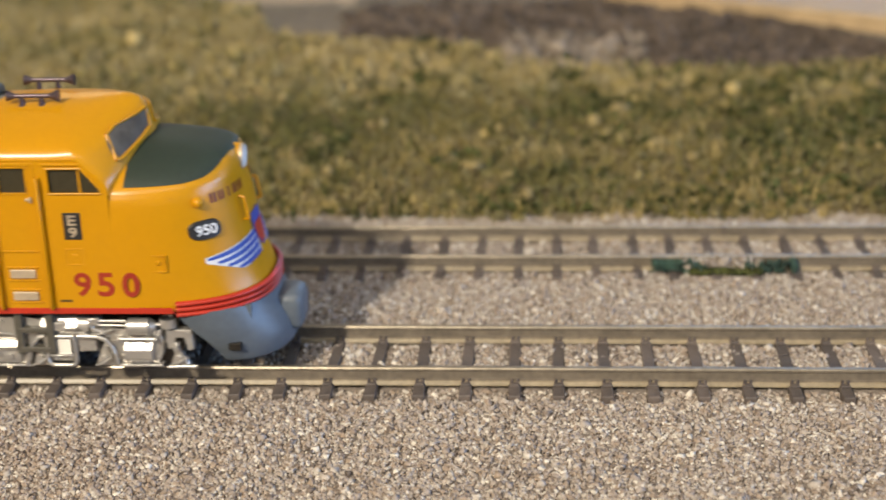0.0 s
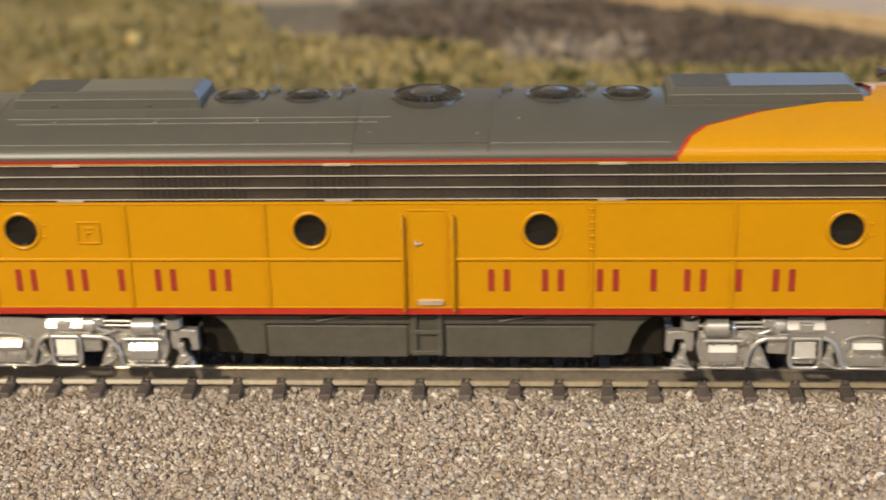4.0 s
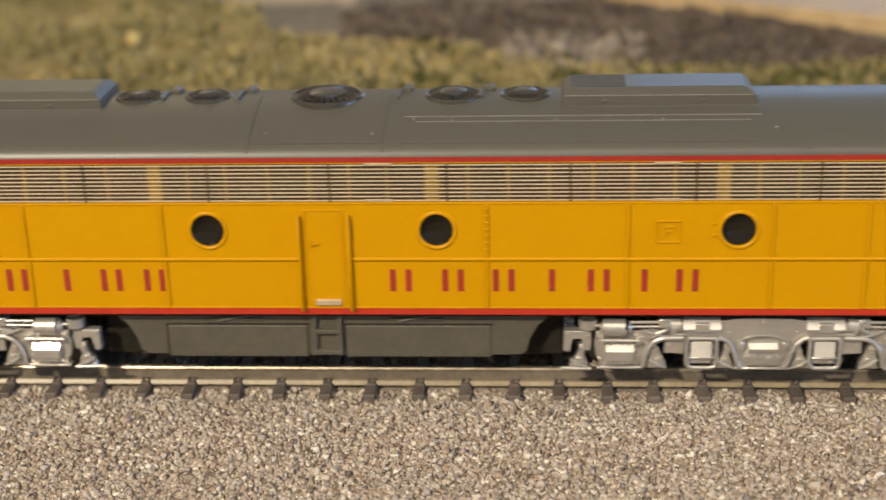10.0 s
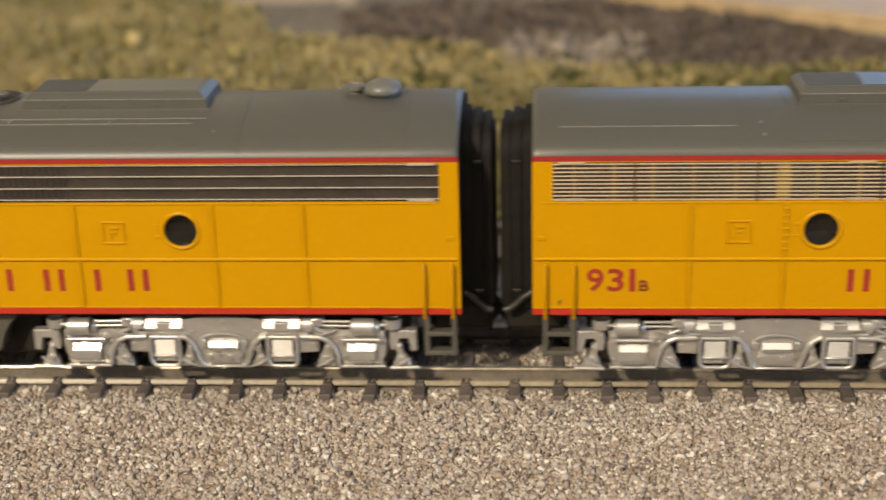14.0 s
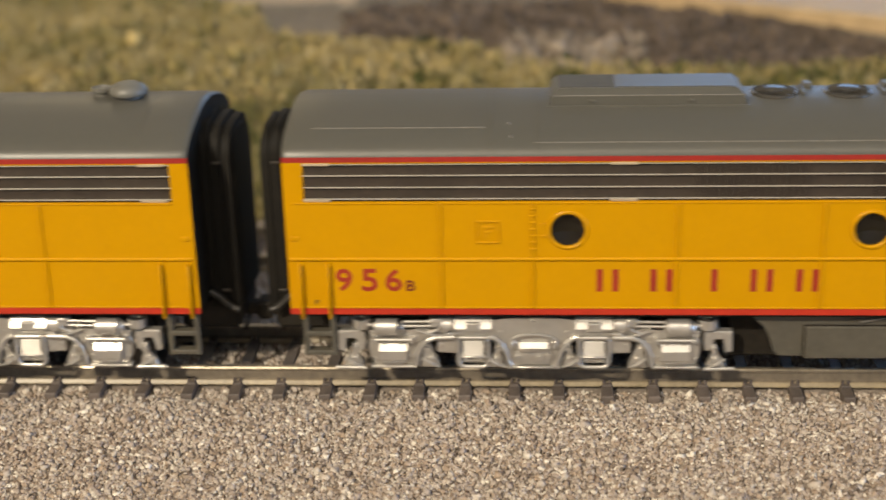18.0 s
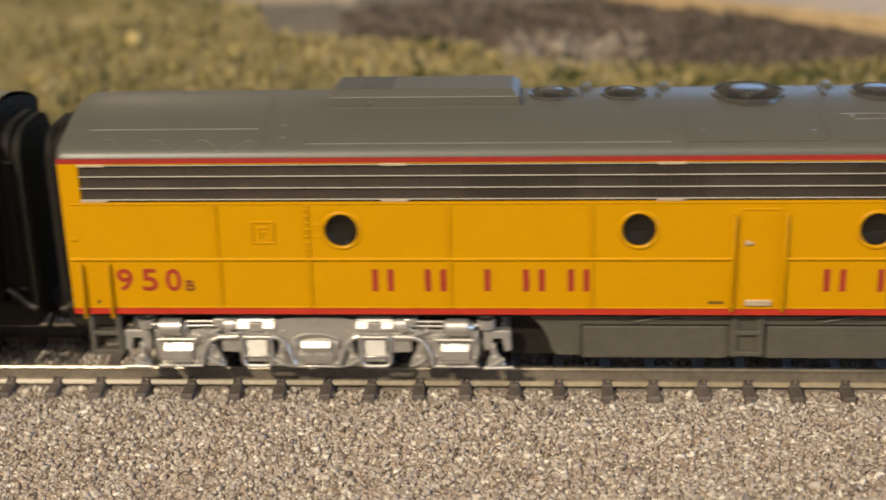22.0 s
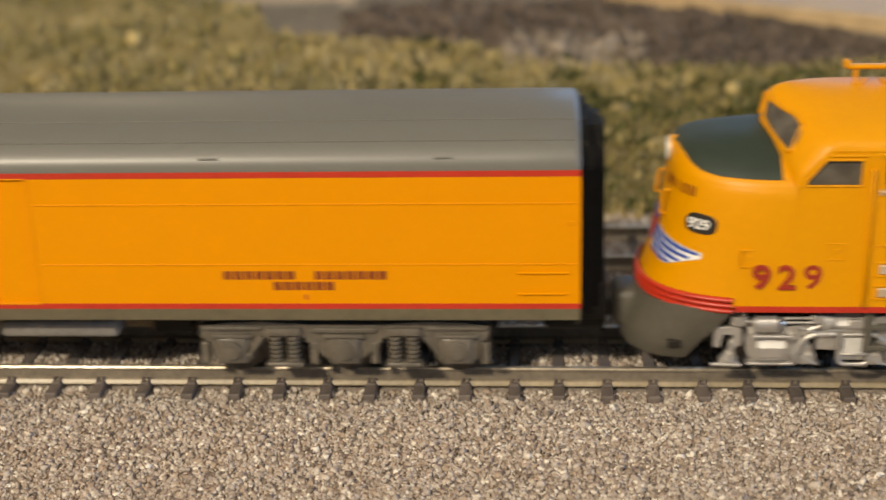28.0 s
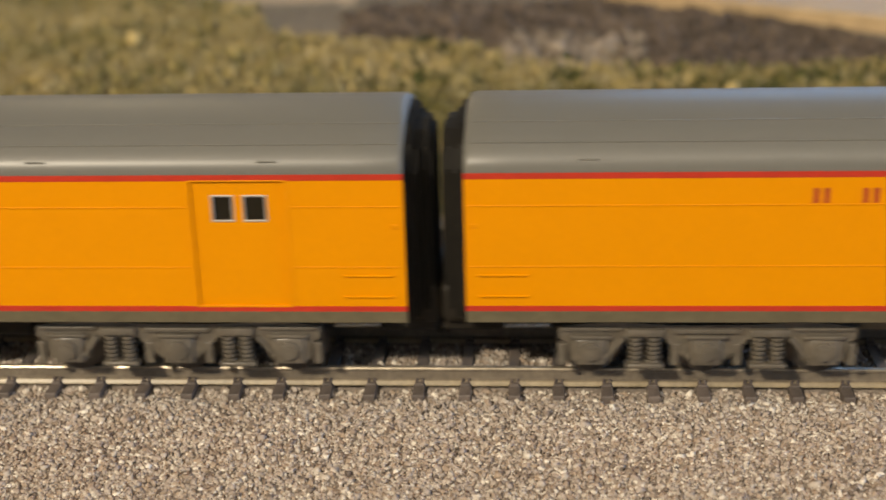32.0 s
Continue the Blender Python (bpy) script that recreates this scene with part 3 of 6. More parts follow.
def loco_truck(parent, x, sgn=1):
    """Six-wheel truck: silver cast frame, drop hangers with leaf springs, axle boxes, brake cylinders, levers and shoes."""
    t = part("truck", box(bmesh.new(), -31, 31, -6.5, 6.5, 6.0, 10.6, 0.6), BLACK, parent, "black motor block behind silver side frames")
    t.matrix_basis = pose((x - 0.3) * MM, 0, 0)
    for s in (-1, 1):
        Y = lambda out: s * (15.2 + out)

        def plate(bm, pts, out, back=-1.6, rim_w=0.13):
            old = set(bm.edges)
            slab(bm, pts, Y(out), Y(back))
            rim = [e for e in bm.edges if e not in old and all(abs(v.co.y - Y(out)) < 0.001 for v in e.verts)]
            bmesh.ops.bevel(bm, geom=rim, offset=rim_w, segments=1, affect="EDGES", profile=0.5)
            return bm

        def block(bm, x0, x1, z0, z1, out, bevel=0.2, seg=2, back=-1.2):
            return box(bm, min(x0, x1), max(x0, x1), min(Y(out), Y(back)), max(Y(out), Y(back)), z0, z1, bevel, seg)

        def wedge(bm, x0, x1, line):
            """A prism along x: line of (out, z)."""
            return extrude_x(bm, [(Y(o), z) for o, z in line], min(x0, x1), max(x0, x1))

        bm = bmesh.new()
        # upper beam, humped at the centre and stepping down to the ends
        half = [(0, 12.2), (4.4, 12.15), (7.6, 11.6), (13.4, 11.4), (14.0, 10.6), (19.0, 10.4), (20.2, 9.9), (27.6, 9.8), (27.6, 8.6), (20.0, 8.5), (12.6, 8.3), (7.0, 8.3), (6.0, 9.0), (0, 9.0)]
        plate(bm, half + [(-a, z) for a, z in half[-2:0:-1]], 0.0)
        plate(bm, [(-6.4, 9.4), (-5.0, 6.4), (-4.0, 3.4), (4.0, 3.4), (5.0, 6.4), (6.4, 9.4)], -0.08)
        for e in (-1, 1):
            # bell-shaped pedestal round the outer axle and the bracket beside the spring
            plate(bm, [(e * a, z) for a, z in ((27.2, 9.4), (27.9, 7.4), (27.6, 5.4), (26.8, 3.6), (20.4, 3.6), (19.4, 5.6), (18.4, 8.0), (18.6, 9.4))], -0.12)
            plate(bm, [(e * a, z) for a, z in ((16.2, 9.6), (16.2, 5.9), (13.0, 5.7), (12.8, 9.6))], 0.1)
            # end post, open below
            ring = [(28.4, 9.9), (32.9, 9.8), (33.0, 6.2), (31.9, 6.0), (31.6, 8.6), (29.9, 8.6), (29.4, 6.4), (28.6, 6.2), (28.3, 7.6)]
            plate(bm, [(e * a, z) for a, z in ring], 0.1)
        side = part("side_frame", bm, SILVER, t, "silver cast side frame")
        bm = bmesh.new()
        rod(bm, (0, Y(-0.1), 11.4), (0, Y(0.45), 11.4), 0.36, 10)
        for a in (-5.6, 5.6):
            rod(bm, (a, Y(-0.1), 9.6), (a, Y(0.3), 9.6), 0.28, 8)
        part("bolster_pin", bm, SILVER, side)
        for j in (-23.6, 23.6):
            bm = bmesh.new()
            wedge(bm, j - 2.3, j + 2.3, ((-1.0, 8.0), (0.15, 8.0), (1.15, 6.5), (1.15, 4.9), (0.8, 4.3), (-1.0, 4.3)))
            for q in (-1.5, 1.5):
                block(bm, j + q - 0.35, j + q + 0.35, 7.4, 8.5, 0.55, 0.1, 1)
            for q in (-1.4, -0.5, 0.4, 1.3):
                block(bm, j + q - 0.22, j + q + 0.22, 3.9, 4.5, 1.0, 0.05, 1)
            block(bm, j - 3.9, j + 3.9, 3.15, 3.6, 0.7, 0.12, 1)
            part("journal_box", bm, SILVER, side, "cast silver axle box")
        bm = bmesh.new()
        block(bm, -2.9, 2.9, 3.7, 6.4, 0.55, 0.4)
        wedge(bm, -2.4, 2.4, ((-0.5, 8.0), (0.5, 8.0), (1.15, 7.1), (0.9, 6.3), (-0.5, 6.3)))
        for q in (-2.6, -0.9, 1.1, 2.7):
            rod(bm, (q, Y(0.2), 5.4 + 0.3 * math.sin(q * 5)), (q, Y(0.95), 5.4 + 0.3 * math.sin(q * 5)), 0.45, 8)
        for q in (-3.5, 3.5):
            block(bm, q - 0.5, q + 0.5, 6.7, 8.2, 0.75, 0.15, 1)
        block(bm, -4.6, 4.6, 3.1, 3.5, 0.6, 0.1, 1)
        part("journal_box", bm, SILVER, side, "cast silver centre axle box", smooth=40)
        bm = bmesh.new()
        tube(bm, [(3.9 * math.cos(a), Y(0.75), 8.0 + 1.55 * math.sin(a)) for a in (radians(168 - k * 15.6) for k in range(11))], 0.27, 7)
        part("leaf_spring", bm, SILVER, side, smooth=50)
        for e in (-1, 1):
            j = e * 10.1
            bm = bmesh.new()
            for k in range(6):
                wedge(bm, j - 1.7, j + 1.7, ((-0.6, 8.2 - k * 0.46), (0.3, 8.2 - k * 0.46), (0.62, 7.86 - k * 0.46), (0.3, 7.80 - k * 0.46), (-0.6, 7.80 - k * 0.46)))
            part("spring_nest", bm, SILVER, side, "silver leaf spring pack")
            bm = bmesh.new()
            tube(bm, [(j + a, Y(0.55), z) for a, z in ((-2.2, 8.8), (-2.45, 8.2), (-2.5, 4.6), (-2.2, 3.75), (-1.6, 3.45), (1.6, 3.45), (2.2, 3.75), (2.5, 4.6), (2.45, 8.2), (2.2, 8.8), (-2.2, 8.8))], 0.36, 8)
            block(bm, j - 2.1, j + 2.1, 5.1, 5.5, 0.85, 0.12, 1)
            block(bm, j - 2.1, j + 2.1, 3.9, 5.2, 0.0, 0.1, 1)
            for q in (-1.2, 1.2):
                block(bm, j + q - 0.45, j + q + 0.45, 4.1, 4.9, 0.3, 0.1, 1)
            part("spring_hanger", bm, SILVER, side, "rounded silver spring hanger", smooth=50)
            # sloped cap over the spring, with a square boss
            bm = bmesh.new()
            wedge(bm, j - 3.1, j + 3.1, ((-1.2, 12.2), (-0.5, 12.2), (0.75, 10.5), (0.75, 10.1), (-1.2, 10.1)))
            part("spring_cap", bm, SILVER, side, "bright sloped cap over the spring")
            bm = bmesh.new()
            block(bm, j - 1.2, j + 1.2, 9.9, 11.5, 0.85, 0.15, 1)
            part("spring_boss", bm, SILVER, side)
            # pipe that arches over the outer brake shoe, runs above the spring and drops to the centre
            bm = bmesh.new()
            tube(bm, [(e * a, Y(0.5), z) for a, z in ((19.7, 3.7), (19.5, 5.4), (18.9, 7.0), (17.9, 8.2), (16.6, 8.75), (13.2, 8.85))], 0.46, 8)
            part("frame_arch", bm, SILVER, side, smooth=50)
            bm = bmesh.new()
            tube(bm, [(e * a, Y(0.45), z) for a, z in ((7.4, 8.9), (6.4, 8.6), (5.4, 7.7), (4.7, 6.3), (4.2, 4.6), (3.7, 3.5))], 0.44, 8)
            part("frame_arch", bm, SILVER, side, smooth=50)
            bm = bmesh.new()
            for a, z, r in ((18.4, 9.3, 0.3), (19.8, 8.6, 0.3), (19.3, 7.6, 0.25), (27.3, 8.9, 0.28), (29.0, 8.9, 0.26), (32.2, 9.2, 0.26), (12.6, 9.4, 0.3), (15.4, 7.2, 0.34), (13.8, 6.4, 0.26), (20.6, 5.0, 0.28), (26.9, 4.6, 0.3), (22.0, 9.4, 0.3)):
                rod(bm, (e * a, Y(-0.2), z), (e * a, Y(0.32), z), r, 8)
            tagged(part("frame_bolts", bm, SILVER, side), kind="stuff")
            bm = bmesh.new()
            tube(bm, [(e * 12.9, Y(0.35), 9.5), (e * 14.4, Y(0.65), 9.6), (e * 15.2, Y(0.5), 9.0), (e * 17.4, Y(0.75), 9.5), (e * 19.4, Y(0.5), 10.1)], 0.27, 7)
            part("air_pipe", bm, SILVER, side, smooth=50)
            j = e * 24.3
            bm = bmesh.new()
            rod(bm, (j - 2.1, Y(0.1), 10.6), (j + 1.5, Y(0.1), 10.6), 1.55, 20)
            rod(bm, (j + e * 1.7, Y(0.1), 10.6), (j + e * 2.6, Y(0.1), 10.6), 1.35, 20, 0.75)
            rod(bm, (j - e * 2.1, Y(0.1), 10.6), (j - e * 2.6, Y(0.1), 10.6), 1.2, 20, 0.9)
            part("brake_cylinder", bm, SILVER, side, "round silver brake cylinder", smooth=40)
            bm = bmesh.new()
            rod(bm, (j + e * 2.4, Y(0.3), 11.0), (e * 29.6, Y(0.3), 11.1), 0.3, 8)
            lathe(bm, e * 28.9, Y(-0.6), [(1.55, 10.3), (1.6, 11.9), (1.3, 11.95), (1.25, 11.2)], 18)
            part("slack_adjuster", bm, SILVER, side, "hollow silver drum beside the cylinder", smooth=40)
            bm = bmesh.new()
            rod(bm, (e * 21.8, Y(0.3), 11.6), (e * 16.4, Y(0.3), 11.65), 0.28, 8)
            rod(bm, (e * 21.8, Y(0.45), 10.85), (e * 16.8, Y(0.45), 10.9), 0.26, 8)
            part("brake_rod", bm, SILVER, side, smooth=50)
            bm = bmesh.new()
            wedge(bm, e * 13.6, e * 15.4, ((-1.0, 12.2), (0.1, 12.2), (0.95, 11.4), (0.9, 10.4), (-1.0, 10.0)))
            block(bm, e * 15.2, e * 17.3, 11.1, 12.2, 0.6, 0.25)
            rod(bm, (e * 16.6, Y(-0.2), 11.5), (e * 16.6, Y(1.0), 11.5), 0.6, 12)
            rod(bm, (e * 14.8, Y(0.0), 10.3), (e * 14.8, Y(0.95), 10.3), 0.5, 12)
            rod(bm, (e * 17.6, Y(0.0), 10.0), (e * 17.6, Y(0.7), 10.0), 0.45, 12)
            tube(bm, [(e * 15.6, Y(0.7), 11.9), (e * 16.0, Y(0.8), 10.4), (e * 17.7, Y(0.6), 9.6)], 0.34, 8)
            part("brake_lever", bm, SILVER, side, smooth=50)
            bm = bmesh.new()
            rod(bm, (e * 20.3, Y(1.0), 8.55), (e * 26.9, Y(1.0), 8.55), 0.32, 8)
            for a in (20.5, 26.6):
                rod(bm, (e * a, Y(0.0), 8.45), (e * a, Y(1.25), 8.5), 0.42, 10)
            rod(bm, (e * 20.9, Y(0.1), 7.2), (e * 20.5, Y(1.0), 8.4), 0.3, 8)
            part("equaliser_bar", bm, SILVER, side, smooth=50)
            for j, lean in ((30.4, -0.5), (17.4, 0.5), (6.3, -0.5)):
                bm = bmesh.new()
                plate(bm, [(e * a, z) for a, z in ((j - 1.6, 3.1), (j + 1.7, 3.1), (j + 1.3, 4.3), (j + 0.7 + lean, 5.6), (j + 0.5 + lean, 7.4), (j - 0.5 + lean, 7.5), (j - 0.7, 5.4), (j - 1.3, 4.4))], 0.1, -1.0)
                rod(bm, (e * (j - 0.1), Y(0.0), 4.5), (e * (j - 0.1), Y(0.7), 4.5), 0.62, 10)
                rod(bm, (e * (j + lean * 0.9), Y(0.0), 6.5), (e * (j + lean * 0.9), Y(0.6), 6.5), 0.5, 10)
                tube(bm, [(e * (j + 1.4), Y(0.5), 5.0), (e * j, Y(0.75), 4.0), (e * (j - 1.5), Y(0.4), 3.4)], 0.26, 7)
                part("brake_shoe", bm, SILVER, side, smooth=40)
            part("brake_pull_rod", rod(bmesh.new(), (e * 28.4, Y(0.4), 3.1), (e * 33.4, Y(0.4), 3.2), 0.34, 8), SILVER, side, smooth=50)
    for j in (-23.4, 0.0, 23.4):
        wheelset(t, j, 5.6)
    return t


def coach_truck(parent, x):
    """Six-wheel passenger truck in dark grey plastic."""
    t = part("truck", box(bmesh.new(), -26, 26, -7, 7, 6.5, 9.6, 0.5), BLACK, parent, "dark grey six-wheel truck")
    t.matrix_basis = pose(x * MM, 0, 0)
    for s in (-1, 1):
        Y = lambda out: s * (14.7 + out)

        def block(bm, x0, x1, z0, z1, out, bevel=0.2, seg=2, back=-1.2):
            return box(bm, x0, x1, min(Y(out), Y(back)), max(Y(out), Y(back)), z0, z1, bevel, seg)

        half = [(0, 10.7), (6.0, 10.7), (14.0, 11.2), (20.0, 11.0), (24.6, 10.4), (24.6, 8.4), (23.0, 7.4), (22.6, 4.2), (15.8, 4.2), (15.3, 6.6), (13.6, 7.6), (13.4, 8.2), (6.6, 8.2), (6.4, 7.6), (5.0, 6.4), (3.2, 4.4), (0, 4.4)]
        pts = half + [(-a, z) for a, z in half[-2:0:-1]]
        side = part("side_frame", slab(bmesh.new(), pts, min(Y(0), Y(-1.6)), max(Y(0), Y(-1.6))), COACH_IRON, t)
        for j in (-19.2, 0.0, 19.2):
            bm = bmesh.new()
            block(bm, j - 2.7, j + 2.7, 3.5, 8.5, 0.75, 0.5)
            rod(bm, (j, Y(0.6), 6.3), (j, Y(1.35), 6.3), 1.6, 18)
            rod(bm, (j, Y(1.3), 6.3), (j, Y(1.5), 6.3), 0.9, 14)
            block(bm, j - 3.4, j + 3.4, 8.4, 9.1, 0.95, 0.2)
            part("journal_box", bm, COACH_IRON, side, smooth=45)
        for j in (-10.2, 10.2):
            bm = bmesh.new()
            for dx in (-1.5, 1.5):
                for k in range(6):
                    rod(bm, (j + dx, Y(-0.3), 4.1 + k * 0.82), (j + dx, Y(-0.3), 4.55 + k * 0.82), 1.2, 12)
                rod(bm, (j + dx, Y(-0.3), 3.6), (j + dx, Y(-0.3), 9.2), 0.75, 10)
            block(bm, j - 3.1, j + 3.1, 8.9, 10.3, 1.05, 0.3)
            block(bm, j - 3.1, j + 3.1, 3.1, 3.9, 0.9, 0.2)
            part("spring_nest", bm, COACH_IRON, side, smooth=45)
        bm = bmesh.new()
        block(bm, -5.6, 5.6, 9.3, 10.2, 0.55, 0.2)
        for e in (-1, 1):
            block(bm, min(e * 14.2, e * 24.0), max(e * 14.2, e * 24.0), 9.7, 10.4, 0.45, 0.2)
            rod(bm, (e * 13.8, Y(0.3), 8.6), (e * 16.4, Y(0.3), 5.0), 0.4, 8)
        part("equaliser_bar", bm, COACH_IRON, side)
        for e in (-1, 1):
            for j in (24.0, 5.2):
                bm = block(bmesh.new(), e * j - 0.7, e * j + 0.7, 3.4, 7.4, 0.2, 0.2)
                part("brake_shoe", bm, COACH_IRON, side)
    for j in (-19.2, 0.0, 19.2):
        wheelset(t, j, 5.0)
    return t


def diaphragm(parent, x, e, top, half=8.6):
    """Black folded gangway bellows on an end facing e (+1 or -1), with a thin face plate."""
    z0, first = 11.5, None
    for a, b, w, h in ((0.0, 1.3, half + 0.3, top), (1.3, 1.9, half - 0.25, top - 0.7), (1.9, 3.2, half + 0.1, top - 0.4), (3.2, 3.8, half - 0.35, top - 1.2), (3.8, 4.9, half - 0.1, top - 0.9), (4.9, 5.4, half - 1.2, top - 2.2)):
        pts = [(-w, z0), (-w, h - 4.2), (-w + 0.5, h - 2.5), (-w + 1.7, h - 1.0), (-w + 4.2, h), (w - 4.2, h), (w - 1.7, h - 1.0), (w - 0.5, h - 2.5), (w, h - 4.2), (w, z0)]
        bm = extrude_x(bmesh.new(), pts, x + e * a, x + e * b)
        if first is None:
            first = part("diaphragm", bm, RUBBER, parent, "black ribbed gangway diaphragm", smooth=50)
        else:
            part("bellows_fold", bm, RUBBER, first, smooth=50)
    bm = bmesh.new()
    for yy, z in ((-half - 0.4, 37.5), (-half - 0.4, 14.5)):
        box(bm, min(x + e * 2.0, x + e * 3.4), max(x + e * 2.0, x + e * 3.4), yy, yy + 0.5, z - 0.25, z + 0.25, 0.1)
    part("bellows_clip", bm, WEAR, first, "small worn metal clip")
    return first


def coupler(parent, x, e):
    bm = bmesh.new()
    box(bm, min(x, x + e * 7.5), max(x, x + e * 7.5), -1.3, 1.3, 6.6, 8.8, 0.3)
    box(bm, min(x + e * 6.2, x + e * 9.0), max(x + e * 6.2, x + e * 9.0), -2.2, 2.2, 6.0, 9.4, 0.5)
    box(bm, min(x - e * 6, x + e * 4.6), max(x - e * 6, x + e * 4.6), -7.5, 7.5, 6.6, 12.6, 0.8)
    rod(bm, (x + e * 4.5, 0, 6.4), (x + e * 4.2, -3.0, 4.6), 0.35, 6)
    return part("coupler", bm, BLACK, parent, "black knuckle coupler")


def air_hose(parent, x, e):
    """A hanging rubber brake hose at the foot of an end."""
    line = [(x, 14.6), (x + e * 1.6, 13.6), (x + e * 2.8, 12.4), (x + e * 3.8, 11.6), (x + e * 4.9, 11.2)]
    return part("air_hose", tube(bmesh.new(), [(a, -9.6, z) for a, z in line], 0.62, 10), HOSE, parent, "dark grey rubber brake hose", smooth=60)


def step_ladder(parent, xc, mat, z0=5.5, z1=13.8, w=4.6, y=-15.6):
    bm = bmesh.new()
    for s in (-1, 1):
        box(bm, xc + s * w / 2 - 0.45, xc + s * w / 2 + 0.45, y - 0.35, y + 0.5, z0, z1, 0.12)
    for z in (z0 + 0.5, z0 + 4.0):
        box(bm, xc - w / 2, xc + w / 2, y - 0.4, y + 1.6, z - 0.4, z + 0.4, 0.1)
    return part("end_step", bm, mat, parent, "dark grey corner step")


def side_vent(parent, x, z, mat):
    bm = bmesh.new()
    r, t = 1.95, 0.3
    for a, b, c, d in ((-r, r, r - t, r), (-r, r, -r, -r + t), (-r, -r + t, -r, r), (r - t, r, -r, r)):
        box(bm, x + a, x + b, -SIDE - 0.26, -SIDE + 0.1, z + c, z + d, 0.08)
    for a, b, c, d in ((-0.75, -0.3, -1.0, 1.0), (-0.75, 0.85, 0.6, 1.0), (-0.4, 0.5, -0.2, 0.2)):
        box(bm, x + a, x + b, -SIDE - 0.22, -SIDE + 0.1, z + c, z + d, 0.08)
    return part("filler_cover", bm, mat, parent)


def porthole(parent, x, z, mat):
    bm = bmesh.new()
    n, m, R, r = 32, 8, 3.05, 0.34
    rows = []
    for i in range(n + 1):
        a = 2 * math.pi * i / n
        rows.append([(x + (R + r * math.cos(2 * math.pi * j / m)) * math.cos(a), -SIDE - 0.02 + r * 0.8 * math.sin(2 * math.pi * j / m), z + (R + r * math.cos(2 * math.pi * j / m)) * math.sin(a)) for j in range(m)])
    grid(bm, rows, close=True)
    bmesh.ops.remove_doubles(bm, verts=bm.verts, dist=0.001)
    rim = part("porthole", bm, mat, parent, "raised round window rim", smooth=60)
    g = bmesh.new()
    rows = [[(x + 2.87 * k / 5 * math.cos(2 * math.pi * i / 24), -SIDE + 0.62 + 0.85 * (1 - (k / 5) ** 2), z + 2.87 * k / 5 * math.sin(2 * math.pi * i / 24)) for i in range(24)] for k in range(1, 6)]
    vs = grid(g, rows, close=True)
    g.faces.new(vs[0])
    part("glass", g, GLASS, rim, "dark glossy round pane", smooth=60)
    return rim


def roof_fan(parent, x, r, z=46.4):
    """A round vent: a bright rim, a sunk dark throat with upright fins, and a low hub plate."""
    bm = lathe(bmesh.new(), x, 0, [(r + 0.75, z - 0.7), (r + 0.6, z + 0.25), (r + 0.3, z + 0.5), (r, z + 0.42), (r - 0.1, z - 0.1)], 32)
    ob = part("roof_fan", bm, FAN, parent, "round roof vent with upright fins", smooth=40)
    g = bmesh.new()
    for k in range(26):
        a = 2 * math.pi * k / 26
        c, d = math.cos(a), math.sin(a)
        tube(g, [(x + r * 0.95 * c, r * 0.95 * d, z + 0.2), (x + r * 0.52 * c, r * 0.52 * d, z + 0.85)], 0.17, 5)
    tagged(part("fin_ring", g, FAN, ob), kind="stuff")
    g = lathe(bmesh.new(), x, 0, [(r * 0.55, z - 0.2), (r * 0.55, z + 0.85), (r * 0.45, z + 1.05), (r * 0.12, z + 1.1)], 24)
    part("fan_hub", g, FAN, ob, smooth=50)
    g = bmesh.new()
    rod(g, (x, 0, z - 0.3), (x, 0, z + 0.12), r - 0.15, 24)
    part("fan_well", g, BLACK, ob)
    return ob


def roof_box(parent, x0, x1, z0=45.5, z1=48.6, half=5.7):
    """A raised box hatch with sloped ends and a riveted skirt."""
    bm = bmesh.new()
    a = [(x0, -half, z0), (x1, -half, z0), (x1, half, z0), (x0, half, z0)]
    b = [(x0 + 0.35, -half + 0.1, z1 - 0.95), (x1 - 0.4, -half + 0.1, z1 - 0.95), (x1 - 0.4, half - 0.1, z1 - 0.95), (x0 + 0.35, half - 0.1, z1 - 0.95)]
    c = [(x0 + 1.4, -half + 1.6, z1), (x1 - 1.6, -half + 1.6, z1), (x1 - 1.6, half - 1.0, z1), (x0 + 1.4, half - 1.0, z1)]
    grid(bm, [a, b, c], close=True)
    bm.faces.new([bm.verts.new(p) for p in c])
    box(bm, x0 - 0.3, x1 + 0.3, -half - 0.45, half + 0.45, z0 - 0.3, z0 + 0.55, 0.1)
    for k in (0.22, 0.72):
        box(bm, x0 + (x1 - x0) * k - 0.5, x0 + (x1 - x0) * k + 0.5, -half - 0.15, -half + 0.3, z0 + 1.0, z0 + 1.5, 0.1)
    bmesh.ops.remove_doubles(bm, verts=bm.verts, dist=0.001)
    ob = part("roof_hatch", bm, ROOF, parent, "raised grey equipment hatch")
    # Pale strip paints the highlight on the near top edge.
    g = box(bmesh.new(), x0 + 0.3, x1 - 0.3, -half + 0.02, -half + 0.26, z1 - 1.02, z1 - 0.84, 0.06)
    part("hatch_edge_highlight", g, ROOF_TRIM, ob)
    g = bmesh.new()
    box(g, x0 + (x1 - x0) * 0.34, x1 - 2.0, -half + 1.9, half - 1.4, z1 - 0.1, z1 + 0.12, 0.06)
    part("hatch_cover", g, ROOF, ob)
    g = box(bmesh.new(), x0 + 1.5, x0 + (x1 - x0) * 0.34 - 0.25, -half + 1.9, half - 1.4, z1 - 0.1, z1 + 0.08, 0.04)
    part("hatch_screen", g, ROOF_MATT, ob, "matt screened end of the hatch")
    return ob


